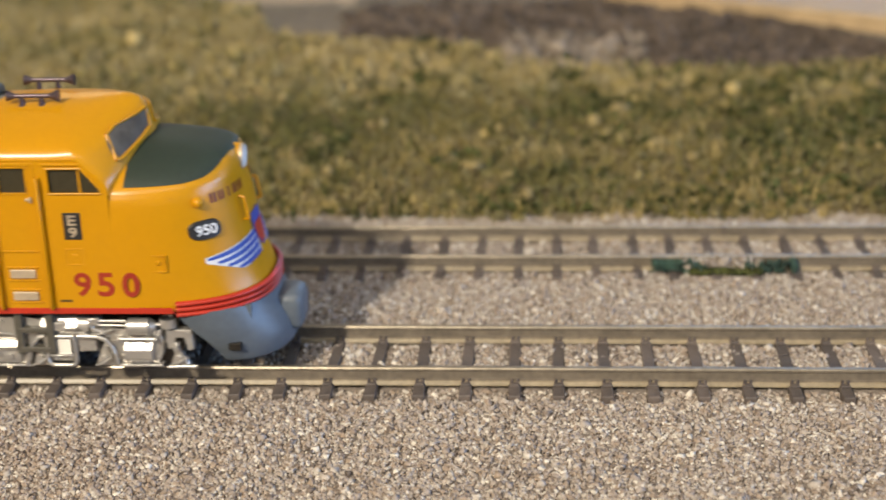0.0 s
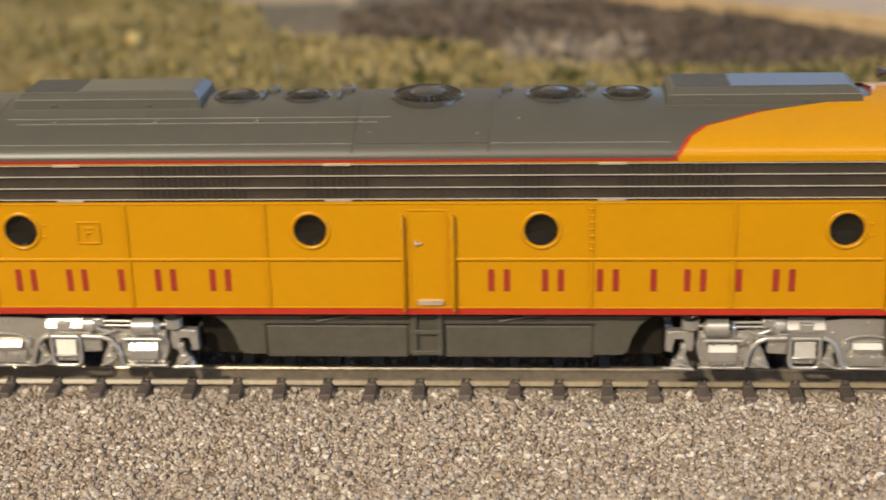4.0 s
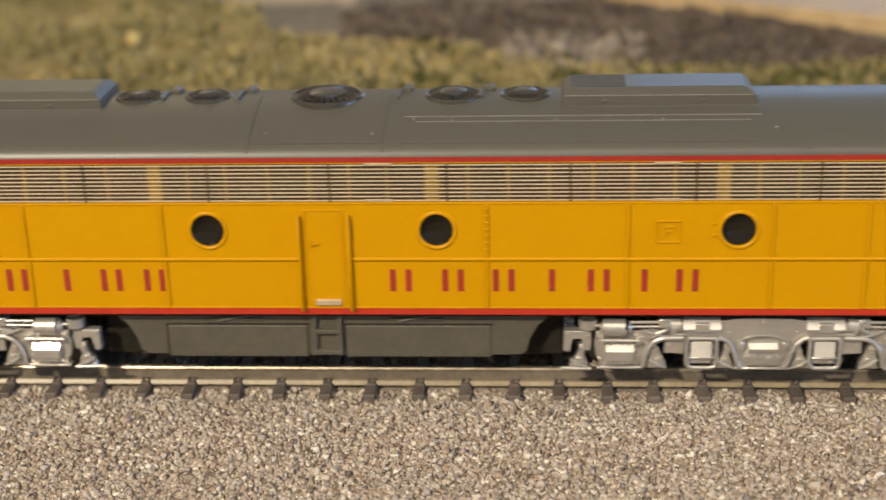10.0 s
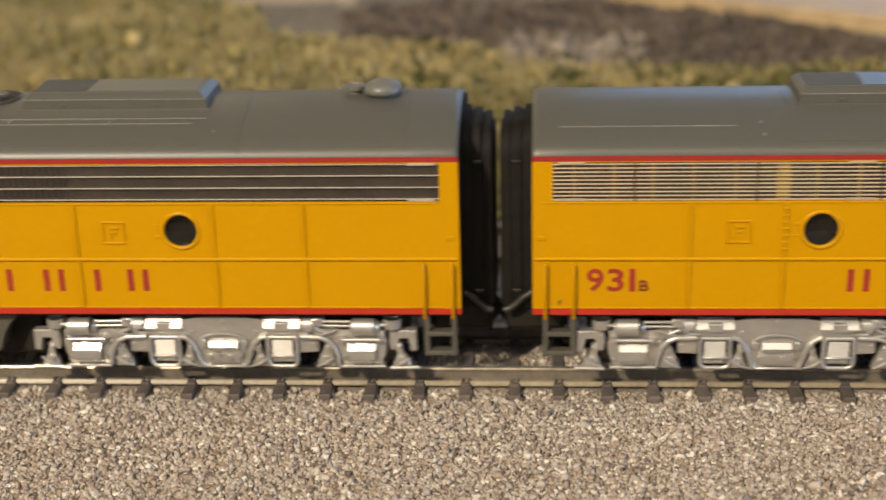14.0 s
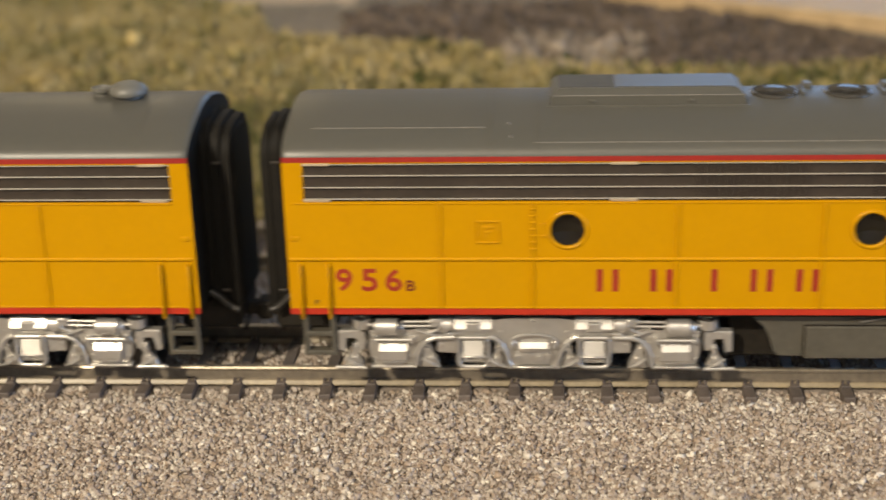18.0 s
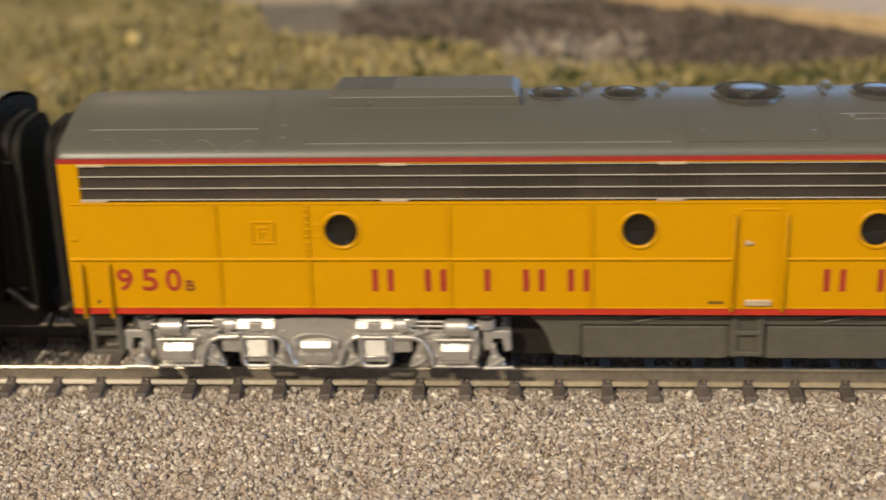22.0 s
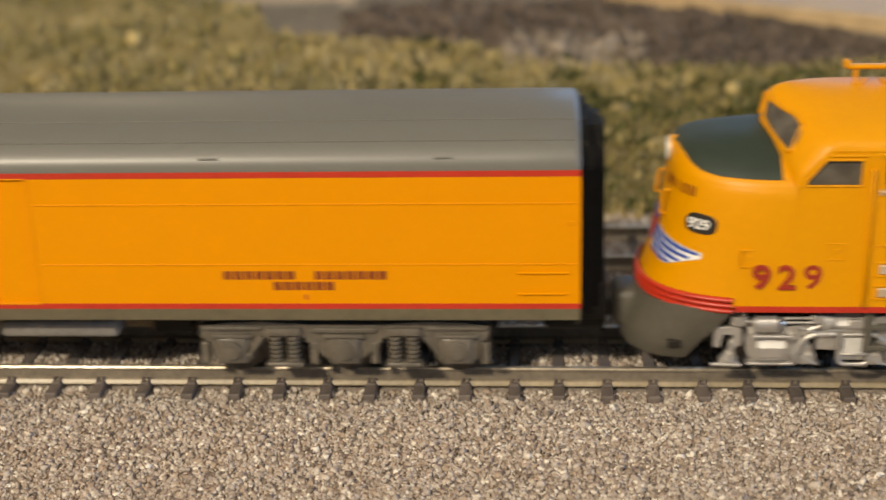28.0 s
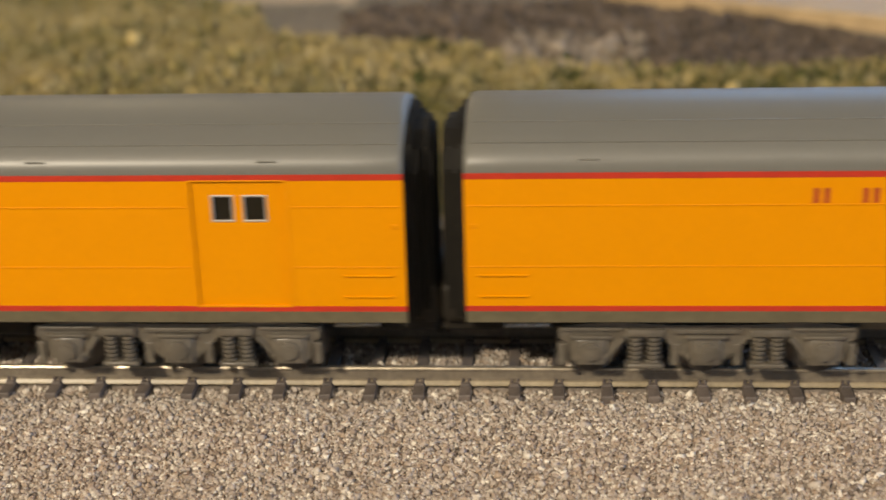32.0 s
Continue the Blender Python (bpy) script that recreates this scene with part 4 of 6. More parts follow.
def lathe(bm, x, y, line, n=28):
    """A turned shape: line of (radius, height)."""
    vs = grid(bm, [[(x + r * math.cos(2 * math.pi * i / n), y + r * math.sin(2 * math.pi * i / n), z) for i in range(n)] for r, z in line], close=True)
    bm.faces.new(vs[-1])
    return bm


def roof_dome(parent, x, y=0.0, small=None, small_y=-0.6):
    bm = lathe(bmesh.new(), x, y, [(2.4, 45.9), (2.4, 46.9), (3.1, 47.1), (3.3, 47.5), (3.2, 48.1), (2.7, 48.7), (1.8, 49.15), (0.6, 49.35)])
    part("exhaust_dome", bm, ROOF_COACH, parent, "round roof dome with a worn sheen", smooth=50)
    if small is not None:
        z = on_roof(small_y) - 46.5
        bm = lathe(bmesh.new(), small, small_y, [(1.4, 46.0 + z), (1.4, 47.1 + z), (1.8, 47.3 + z), (1.8, 47.9 + z), (1.5, 48.0 + z), (1.3, 47.7 + z)], 20)
        part("vent_cap", bm, ROOF_COACH, parent, "small round vent cap", smooth=40)


# ---- streamlined locomotives ----
L_BODY = 226.0
PORTS = (45.9, 94.1, 131.7, 180.2)
RIBS = (25.3, 40.3, 63.5, 86.6, 139.8, 162.6, 185.6, 200.6)
NOSE = [(13.9, 230.6, 17.3), (18.0, 229.1, 17.3), (24.0, 227.6, 17.3), (30.0, 226.6, 17.3), (33.5, 226.1, 17.1), (35.0, 226.0, 16.5), (36.2, 225.8, 15.3), (37.2, 225.6, 13.8), (38.0, 225.2, 12.2), (38.6, 224.2, 10.6), (39.2, 221.6, 9.0), (39.8, 218.2, 7.4), (40.3, 213.6, 5.4), (40.7, 210.0, 3.4)]
CAB = [(34.8, 208.2), (36.0, 210.2), (37.5, 211.2), (39.0, 211.3), (40.5, 211.0), (43.0, 210.6), (44.8, 210.2), (45.8, 209.5), (46.3, 208.6), (46.55, 207.5), (46.65, 206.3)]


def cab_rise(x, z):
    """How far the cab roof stands above the plain roof line."""
    k = max(0.0, min(1.0, (x - 172.0) / 22.0))
    return 0.85 * k * k * (3 - 2 * k) * max(0.0, (z - 41.0) / 5.7) ** 2


def cab_start(z):
    """Where the rounding of the cab front begins at height z."""
    return float(np.interp(z, (35.0, 36.5, 38.0, 39.3, 41.0, 42.5, 44.5, 46.0, 46.7), (207.0, 206.6, 205.4, 203.9, 202.2, 200.8, 199.3, 198.6, 198.2)))


def bulge(x0, tip, w, a, n):
    """A point of a rounded plan: a is 0 at the tip and +-90 degrees at the sides."""
    c, s = math.cos(radians(a)), math.sin(radians(a))
    return x0 + (tip - x0) * abs(c) ** (2 / n), math.copysign(w * abs(s) ** (2 / n), s)


def nose_at(k, a, off=0.0):
    """The nose surface at station k (fractional) and plan angle a, pushed out by off."""
    z, tip, w = (float(np.interp(k, range(len(NOSE)), [p[i] for p in NOSE])) for i in range(3))
    x, y = bulge(207.0, tip, w, a, 2.5)
    up = max(0.0, min(1.0, (k - 4.5) / 3.0))
    c, s = math.cos(radians(a)), math.sin(radians(a))
    return x + off * c * (1 - up * 0.6), y + off * s * (1 - up * 0.6), z + off * up


def nose_k(z):
    return float(np.interp(z, [p[0] for p in NOSE], range(len(NOSE))))


def cab_at(z, a, off=0.0):
    tip = float(np.interp(z, [p[0] for p in CAB], [p[1] for p in CAB]))
    w = curve_width(min(z, 46.66))
    x, y = bulge(cab_start(z), tip, w, a, 1.65)
    c, s = math.cos(radians(a)), math.sin(radians(a))
    lean = 0.4
    return x + off * c, y + off * s, z + off * lean + cab_rise(x, z)


def build_unit(name, label, origin, nose=0, wire=False, number="", suffix="", yellow=None, group="locomotives of the train", lift=0.0, tilt=0.0, union=None, pacific=None, dome_end=0, plates=True, ends=None, tall=None, horn=None, latch=BRIGHT):
    """nose: 0 for a booster, +1 with the cab towards +x, -1 towards -x. All u run from the rear end towards the front."""
    sg = -1 if nose < 0 else 1
    u = thing(name, label, "locomotive", (origin, 0, lift), group)
    u.matrix_basis = u.matrix_basis @ pose(0, 0, 0, 0, tilt, 0)
    yel = yellow or YELLOW
    rails = yel
    X = lambda a: sg * a

    def bx(bm, a, b, *rest):
        return box(bm, min(X(a), X(b)), max(X(a), X(b)), *rest)

    end = 207.0 if nose else L_BODY
    shell_end = 196.0 if nose else L_BODY
    g0, g1 = (2.8, 186.5) if nose else (3.3, 222.9)
    # side shells with real openings
    rects = [(X(g0), X(g1), 33.5, 40.0)]
    if nose:
        rects += [(X(189.0), X(193.5), 35.2, 39.5)]
    for s in (-1, 1):
        bm = skin(bmesh.new(), min(X(0), X(shell_end)), max(X(0), X(shell_end)), FLOOR_Z, EAVE, s * SIDE, -s * 0.7, rects, [(X(p), 28.6, 2.85) for p in PORTS])
        part("side_shell", bm, yel, u, "glossy yellow ribbed body side")
    arch = [(a * 0.97, 41.0 + (b - 41.0) * 0.85) for a, b in both(ROOF_LINE)]
    for a in ((0.0,) if nose else (0.0, L_BODY - 0.8)):
        bm = extrude_x(bmesh.new(), [(-SIDE + 0.01, FLOOR_Z), *arch, (SIDE - 0.01, FLOOR_Z)], X(a), X(a + 0.8))
        part("end_wall", bm, ends or BLACK, u)
    bm = bmesh.new()
    bx(bm, 1.0, (199.0 if nose else L_BODY - 1.0), -15.4, 15.4, 12.6, 40.2)
    part("interior", bm, BLACK, u, "black interior block behind the windows")
    # roof, with the yellow sweep behind the cab
    prof = both(ROOF_LINE)
    if nose:
        heights = [41.0, 42.6, 43.6, 44.8, 45.6, 46.1, 46.7]
        where = [152.8, 154.1, 155.3, 159.2, 168.0, 184.6, 186.0] if nose > 0 else [155.4, 156.5, 157.6, 161.2, 165.6, 169.8, 184.0]
        edge = [float(np.interp(z, heights, where)) for y, z in prof]
        bm = bmesh.new()
        grid(bm, [[(X(0.02 + (e - 0.02) * k / 12), y, z) for e, (y, z) in zip(edge, prof)] for k in range(13)])
        part("roof", bm, ROOF, u, "satin grey roof", smooth=50)
        bm = bmesh.new()
        along = [[e + (cab_start(z) + 0.25 - e) * k / 12 for e, (y, z) in zip(edge, prof)] for k in range(13)]
        grid(bm, [[(X(x), y, z + cab_rise(x, z)) for x, (y, z) in zip(row, prof)] for row in along])
        part("cab_roof", bm, yel, u, "yellow cab roof sweep", smooth=50)
        bm = bmesh.new()
        grid(bm, [[(X(e + d), y * 1.003, z + 0.05) for e, (y, z) in zip(edge, prof)] for d in (-0.15, 0.55)])
        part("roof_stripe", bm, RED, u)
    else:
        bm = bmesh.new()
        roof_skin(bm, X(0.02), X(L_BODY - 0.02), ROOF_LINE, 1.0)
        part("roof", bm, ROOF, u, "satin grey roof", smooth=50)
    for s in (-1, 1):
        bm = bmesh.new()
        bx(bm, 0.0, (153.2 if nose > 0 else 155.8) if nose else L_BODY, s * SIDE - 0.05, s * SIDE + 0.05, *((40.8, 41.65) if nose < 0 else (40.2, 41.05)))
        part("upper_stripe", bm, DARK_RED, u, "thin red stripe along the eave")
        if nose > 0:
            bm = bmesh.new()
            bx(bm, 0.0, 152.6, s * SIDE - 0.07, s * SIDE + 0.07, 40.72, 41.1)
            part("eave_lip", bm, ROOF, u, "grey lip above the stripe")
        bm = bmesh.new()
        bx(bm, 0.0, end + (9 if nose else 0), s * SIDE - 0.06, s * SIDE + 0.06, *((FLOOR_Z - 0.5, 14.45) if nose < 0 else (FLOOR_Z - 0.15, 14.8)))
        part("sill_stripe", bm, RED, u, "red sill stripe")
    # ribs, belt rail and grilles on the near side
    y = -SIDE
    for r in RIBS:
        if nose and r > 184:
            continue
        bm = bmesh.new()
        bx(bm, r - 0.34, r + 0.34, y - 0.30, y + 0.05, 14.9, 33.2, 0.24, 2)
        part("rib", bm, yel, u)
    for r in ([139.8] if nose else [40.3, 139.8]):
        bm = bmesh.new()
        for k in range(7):
            z = 25.4 + k * 1.15
            bx(bm, r - 0.42, r + 0.42, y - 0.42, y - 0.1, z - 0.18, z + 0.18, 0.08)
        part("rib_rivets", bm, yel, u)
    for a, b in ((0.3, 109.4), (117.3, 186.2 if nose else L_BODY - 0.3)):
        bm = bmesh.new()
        bx(bm, a, b, y - 0.4, y + 0.05, 23.3, 23.95, 0.22)
        part("belt_rail", bm, yel, u)
    for z in (33.25, 15.0):
        bm = bmesh.new()
        bx(bm, 1.5, g1, y - 0.15, y + 0.05, z - 0.14, z + 0.14, 0.06)
        part("moulding", bm, yel, u)
    bm = bmesh.new()
    bx(bm, g0 - 0.2, g1 + 0.2, y + 0.45, y + 0.65, 33.3, 40.1)
    panel = part("grille", bm, GRILLE_BROWN if wire else GRILLE_DARK, u, "etched metal air grille above the portholes")
    if wire:
        for k in range(10):
            bm = bmesh.new()
            z = 33.75 + k * 0.66
            bx(bm, g0, g1, y + 0.0, y + 0.2, z - 0.08, z + 0.08)
            part("grille_bar", bm, WIRE, panel)
        k, rng, count = g0 + 3.2, random.Random(7), 0
        while k < g1 - 3:
            wdt = 2.2 if count % 7 == 5 else rng.uniform(0.3, 0.5)
            bm = bmesh.new()
            bx(bm, k, k + wdt, y + 0.32, y + 0.46, 33.5, 40.0)
            part("grille_post", bm, POST, panel, "tan post behind the grille wires")
            if count % 3 == 1:
                bm = bmesh.new()
                bx(bm, k + 3.4, k + 3.7, y - 0.03, y + 0.42, 33.5, 40.0)
                part("grille_post", bm, GRILLE_BROWN, panel, "dark grille stiffener")
            k += 6.6 + rng.uniform(-0.5, 0.5)
            count += 1
    else:
        for z in (34.0, 35.95, 37.95, 39.85):
            bm = bmesh.new()
            bx(bm, g0, g1, y - 0.12, y + 0.3, z - 0.042, z + 0.042)
            part("grille_bar", bm, CHROME, panel)
        for a, b in ((66.0, 84.0), (94.0, 104.0), (127.0, 134.5), (144.0, 162.0)):
            bm = bmesh.new()
            bx(bm, a, b, y + 0.36, y + 0.46, 33.8, 39.7)
            part("grille_screen", bm, GRILLE_SCREEN, panel)
            bm = bmesh.new()
            k = a + 0.5
            while k < b - 0.3:
                bx(bm, k, k + 0.35, y + 0.22, y + 0.37, 33.8, 39.7)
                k += 1.05
            part("grille_louvres", bm, GRILLE_DARK, panel)
    clips = (6.2, 51.6, 122.5, 168.6, 219.8) if wire else (5.5, 54.8, 99.0, 143.0, 220.0)
    for c in clips:
        if c < g1 - 1.5:
            for z in (33.75, 39.85):
                bm = bmesh.new()
                bx(bm, c - 2.2, c + 2.2, y - 0.12, y + 0.2, z - 0.22, z + 0.22, 0.06)
                part("grille_clip", bm, BRIGHT, panel)
    for p in PORTS:
        porthole(u, X(p), 28.6, yel)
    for v in ((33.0, 169.0) if not nose else (() if nose > 0 else (57.6,))):
        side_vent(u, X(v), 28.3, yel)
    if nose > 0:
        side_vent(u, X(57.3), 28.3, yel)
    # hinges beside portholes
    for p in (PORTS[0], PORTS[3]):
        bm = bmesh.new()
        e = (-1 if p == PORTS[0] else -1) if not nose else 1
        for z in (27.6, 29.6):
            bx(bm, p + e * 3.5, p + e * 4.3, y - 0.2, y + 0.05, z - 0.2, z + 0.2, 0.05)
        part("porthole_hinge", bm, yel, u)
    # engine-room door
    bm = bmesh.new()
    for a, b, c, d in ((110.0, 110.35, 15.1, 32.2), (116.2, 116.55, 15.1, 32.2), (110.0, 116.5, 31.9, 32.25)):
        bx(bm, a, b, y - 0.16, y + 0.05, c, d, 0.05)
    frame_bm, bm = bm, bmesh.new()
    bx(bm, 110.6, 116.0, y - 0.06, y + 0.05, 15.2, 31.7, 0.02)
    door = part("side_door", bm, yel, u, "flush yellow engine-room door")
    part("door_frame", frame_bm, yel, door)
    bm = bmesh.new()
    bx(bm, 111.4, 115.6, y - 0.5, y + 0.05, 15.5, 16.5, 0.1)
    part("kick_plate", bm, BRIGHT, door, "bright metal step plate")
    bm = bmesh.new()
    bx(bm, 111.0, 112.3, y - 0.55, y - 0.1, 26.2, 26.6, 0.08)
    rod(bm, (X(111.3), y - 0.3, 26.0), (X(111.3), y - 0.3, 26.9), 0.25, 8)
    part("door_latch", bm, latch, door)
    for a in (109.2, 117.4):
        bm = bmesh.new()
        bx(bm, a - 0.22, a + 0.22, y - 1.05, y - 0.4, 14.6, 31.3, 0.1)
        for z in (14.8, 31.1):
            rod(bm, (X(a), y - 0.65, z), (X(a), y + 0.05, z), 0.3, 8)
        part("grab_rail", bm, rails, u, smooth=50)
    if not nose and not wire:
        bm = bmesh.new()
        for k in range(3):
            bx(bm, 105.6 + k * 0.85, 106.2 + k * 0.85, y - 0.05, y + 0.05, 15.7, 16.2)
        part("stencil_bar", bm, DARK_LETTER, u, "tiny black stencilled mark")
    # corner grab irons and steps
    corners = [2.1, 6.7] + ([] if nose else [220.0, 224.7])
    for a in corners:
        bm = bmesh.new()
        bx(bm, a - 0.22, a + 0.22, y - 1.05, y - 0.4, 13.2, 22.8, 0.1)
        for z in (13.4, 22.6):
            rod(bm, (X(a), y - 0.7, z), (X(a), y + 0.05, z), 0.32, 8)
        part("grab_iron", bm, rails, u, smooth=50)
    step_ladder(u, X(4.4), UNDER)
    if not nose:
        step_ladder(u, X(222.4), UNDER)
    bm = bmesh.new()
    for a in ([1.4] if nose else [1.4, 224.6]):
        bx(bm, a - 0.6, a + 0.6, y - 0.25, y + 0.05, 26.8, 27.6, 0.1)
    part("lift_pad", bm, yel, u)
    # under the floor
    bm = bmesh.new()
    bx(bm, 2.0, end + 4 if nose else L_BODY - 2.0, -12.0, 12.0, 11.0, 13.6)
    part("underframe", bm, BLACK, u)
    bm = bmesh.new()
    slab(bm, [(X(a), z) for a, z in ((73.5, 13.6), (76.2, 12.5), (78.3, 10.6), (79.6, 8.2), (80.2, 5.9), (81.2, 5.2), (145.1, 5.2), (146.1, 5.9), (146.7, 8.2), (148.0, 10.6), (150.1, 12.5), (152.8, 13.6))], -14.6, 14.6)
    tank = part("fuel_tank", bm, UNDER, u, "dark grey fuel and water tank skirt")
    for a, b in ((85.2, 109.2), (115.6, 140.2)):
        bm = bmesh.new()
        bx(bm, a, b, -15.0, -12.0, 4.8, 10.6, 0.2)
        part("tank_panel", bm, UNDER, tank)
        # Black strips paint the shadow line in the gap round the panel.
        bm = bmesh.new()
        bx(bm, a - 0.3, b + 0.3, -14.72, -14.0, 10.6, 10.85)
        bx(bm, a - 0.3, a - 0.02, -14.72, -14.0, 5.0, 10.6)
        part("panel_gap", bm, BLACK, tank)
        # Thin pale tube stands for the diagonal glint on the bracket.
        part("bracket_glint", tube(bmesh.new(), [(X((a + b) / 2 + q), -15.1, z) for q, z in ((-3.2, 11.5), (-1.0, 12.0), (2.6, 12.5))], 0.16, 7), ROOF_TRIM, tank, "thin pale tube drawn as the bracket's glint")
        bm = bmesh.new()
        bx(bm, (a + b) / 2 - 4.5, (a + b) / 2 + 4.5, -14.9, -13.2, 11.4, 12.0, 0.2)
        part("tank_bracket", bm, UNDER, tank)
    bm = bmesh.new()
    for a in (110.3, 114.6):
        bx(bm, a - 0.5, a + 0.5, -15.4, -13.5, 5.2, 13.6, 0.12)
    for z in (5.8, 9.6):
        bx(bm, 110.0, 115.0, -15.5, -13.0, z - 0.4, z + 0.4, 0.1)
    part("tank_step", bm, UNDER, tank)
    # Added black blocks hide the lit ballast behind, so the gaps stay dark.
    for a, b in ((73.0, 90.0), (136.0, 152.5)):
        bm = bmesh.new()
        bx(bm, a, b, -10.5, 10.5, 3.2, 11.2, 0.4)
        part("underfloor_gear", bm, BLACK, u, "black block that keeps the gap beside the tank dark")
    loco_truck(u, X(40.6), sg)
    loco_truck(u, X(185.6), sg)
    coupler(u, X(0), -sg)
    diaphragm(u, X(0), -sg, 43.6)
    air_hose(u, X(0), -sg)
    if not nose:
        coupler(u, X(L_BODY), sg)
        diaphragm(u, X(L_BODY), sg, 43.6)
        air_hose(u, X(L_BODY), sg)
    # roof fittings
    for a, b in ((43.0, 75.2), (152.0, 183.8)):
        o = roof_box(u, min(X(a), X(b)), max(X(a), X(b)))
    for a, r in ((80.2, 3.5), (92.2, 3.5), (112.6, 5.7), (133.9, 4.3), (146.0, 3.7)):
        roof_fan(u, X(a), r)
    for a in (86.0, 99.0, 126.0, 140.0):
        bm = bmesh.new()
        bx(bm, a - 0.8, a + 0.8, 2.0, 4.6, 46.0, 47.4, 0.3)
        part("roof_lifting_lug", bm, ROOF, u)
        bm = bmesh.new()
        bx(bm, a - 1.6, a - 1.0, -2.6, 2.6, 46.2, 47.2, 0.15)
        part("roof_cleat", bm, ROOF, u)
    if dome_end >= 0:
        if nose > 0:
            roof_dome(u, X(11.6), 2.2, X(16.6), -3.0)
        else:
            a = 11.5 if nose else 212.6
            roof_dome(u, X(a), 0.0, X(a + (6.0 if nose else -5.0)), 1.4)
    # Pale strips at y -15.6 paint the rim highlight; the others are rails.
    strips = [(4.5, 32.4, -12.0, 0), (40.6, 99.0, -15.6, 2 if wire else 0), (126.0, 184.0, -15.6, 2), (126.3, 184.0, -8.8, 1)] if not nose else [(6.0, 31.0, -12.0, 0), (34.0, 152.0, -15.6, 0), (43.0, 107.0, -8.8, 1)]
    for a, b, yy, pair in strips:
        for k, dy in enumerate((0.0, -1.5) if pair == 1 else (0.0,)):
            z = on_roof(yy + dy)
            bm = bmesh.new()
            bx(bm, a + k * 2.0, b - k * 2.0, yy + dy - 0.06, yy + dy + 0.06, z - 0.15, z + 0.12, 0.02)
            if pair == 1 and not k:
                for c in range(int(a) + 8, int(b) - 1, 17):
                    bx(bm, c, c + 0.5, yy - 1.5, yy, on_roof(yy - 0.75) - 0.2, on_roof(yy - 0.75) + 0.2)
            part("roof_rail", bm, ROOF if pair == 2 else ROOF_TRIM, u)
    bm = bmesh.new()
    for a in (101.5, 123.4):
        prev = None
        for k in range(0, 7):
            p = ROOF_LINE[min(k + 1, 7)]
            q = (X(a), -p[0] - 0.02, p[1] + 0.04)
            if prev:
                rod(bm, prev, q, 0.12, 5)
            prev = q
    bx(bm, 101.5, 123.4, -15.7, -15.4, on_roof(15.5) - 0.1, on_roof(15.5) + 0.12)
    part("hatch_seam", bm, UNDER, u)
    bm = bmesh.new()
    for a in ((33.6, 41.2) if nose else (33.6, 41.2, 190.4, 217.5)):
        prev = None
        for k in range(0, 7):
            p = ROOF_LINE[min(k + 1, 7)]
            q = (X(a), -p[0] - 0.02, p[1] + 0.01)
            if prev:
                rod(bm, prev, q, 0.07, 5)
            prev = q
    part("roof_seam", bm, UNDER, u)
    bm = bmesh.new()
    for a, yy in ((36.5, -11.0), (36.8, -14.2), (104.0, -13.0), (121.5, -13.4), (128.0, -9.5), (186.0, -12.5)):
        if a < 150 or not nose:
            rod(bm, (X(a), yy, on_roof(yy) - 0.1), (X(a), yy, on_roof(yy) + 0.22), 0.24, 8)
    tagged(part("roof_rivets", bm, ROOF_TRIM, u), kind="stuff")
    for a, b in tall or ():
        bm = bmesh.new()
        bx(bm, a, b, -4.6, 6.5, 48.3, 50.9, 0.3)
        bx(bm, a - 0.7, b + 0.7, -5.4, 7.2, 47.7, 48.5, 0.15)
        for k in range(3):
            c = a + (b - a) * (0.2 + 0.3 * k)
            bx(bm, c - 0.4, c + 0.4, -4.8, 6.0, 50.1, 51.2, 0.1)
        part("winter_hatch", bm, ROOF, u, "tall grey winterisation hatch")
    # lettering
    if union:
        letter_bars(u, [(origin_x, w) for origin_x, w in union], 19.85, 3.6, 3.9, y, DECAL_RED)
    if pacific:
        letter_bars(u, [(origin_x, w) for origin_x, w in pacific], 19.85, 3.6, 3.9, y, DECAL_RED)
    if number and not nose:
        spots, last = ((10.2, 13.5, 16.2), 18.1) if number == "931" else ((9.2, 13.4, 17.4), 20.2)
        for ch, a in zip(number, spots):
            lettering("road_number", ch, a, 19.9, 1.0 if ch == "1" else 2.7, 4.0, y - 0.02, DECAL_RED, u, "red numeral " + ch + " of number " + number)
        lettering("number_suffix", suffix, last, 18.9, 1.5, 1.9, y - 0.02, DECAL_BROWN, u)
        lettering("end_mark", "F", 4.5, 15.9, 0.6, 0.8, y - 0.02, DARK_LETTER, u, "tiny black end letter")
    if nose:
        build_cab(u, X, bx, yel, nose, number, horn)
    return u


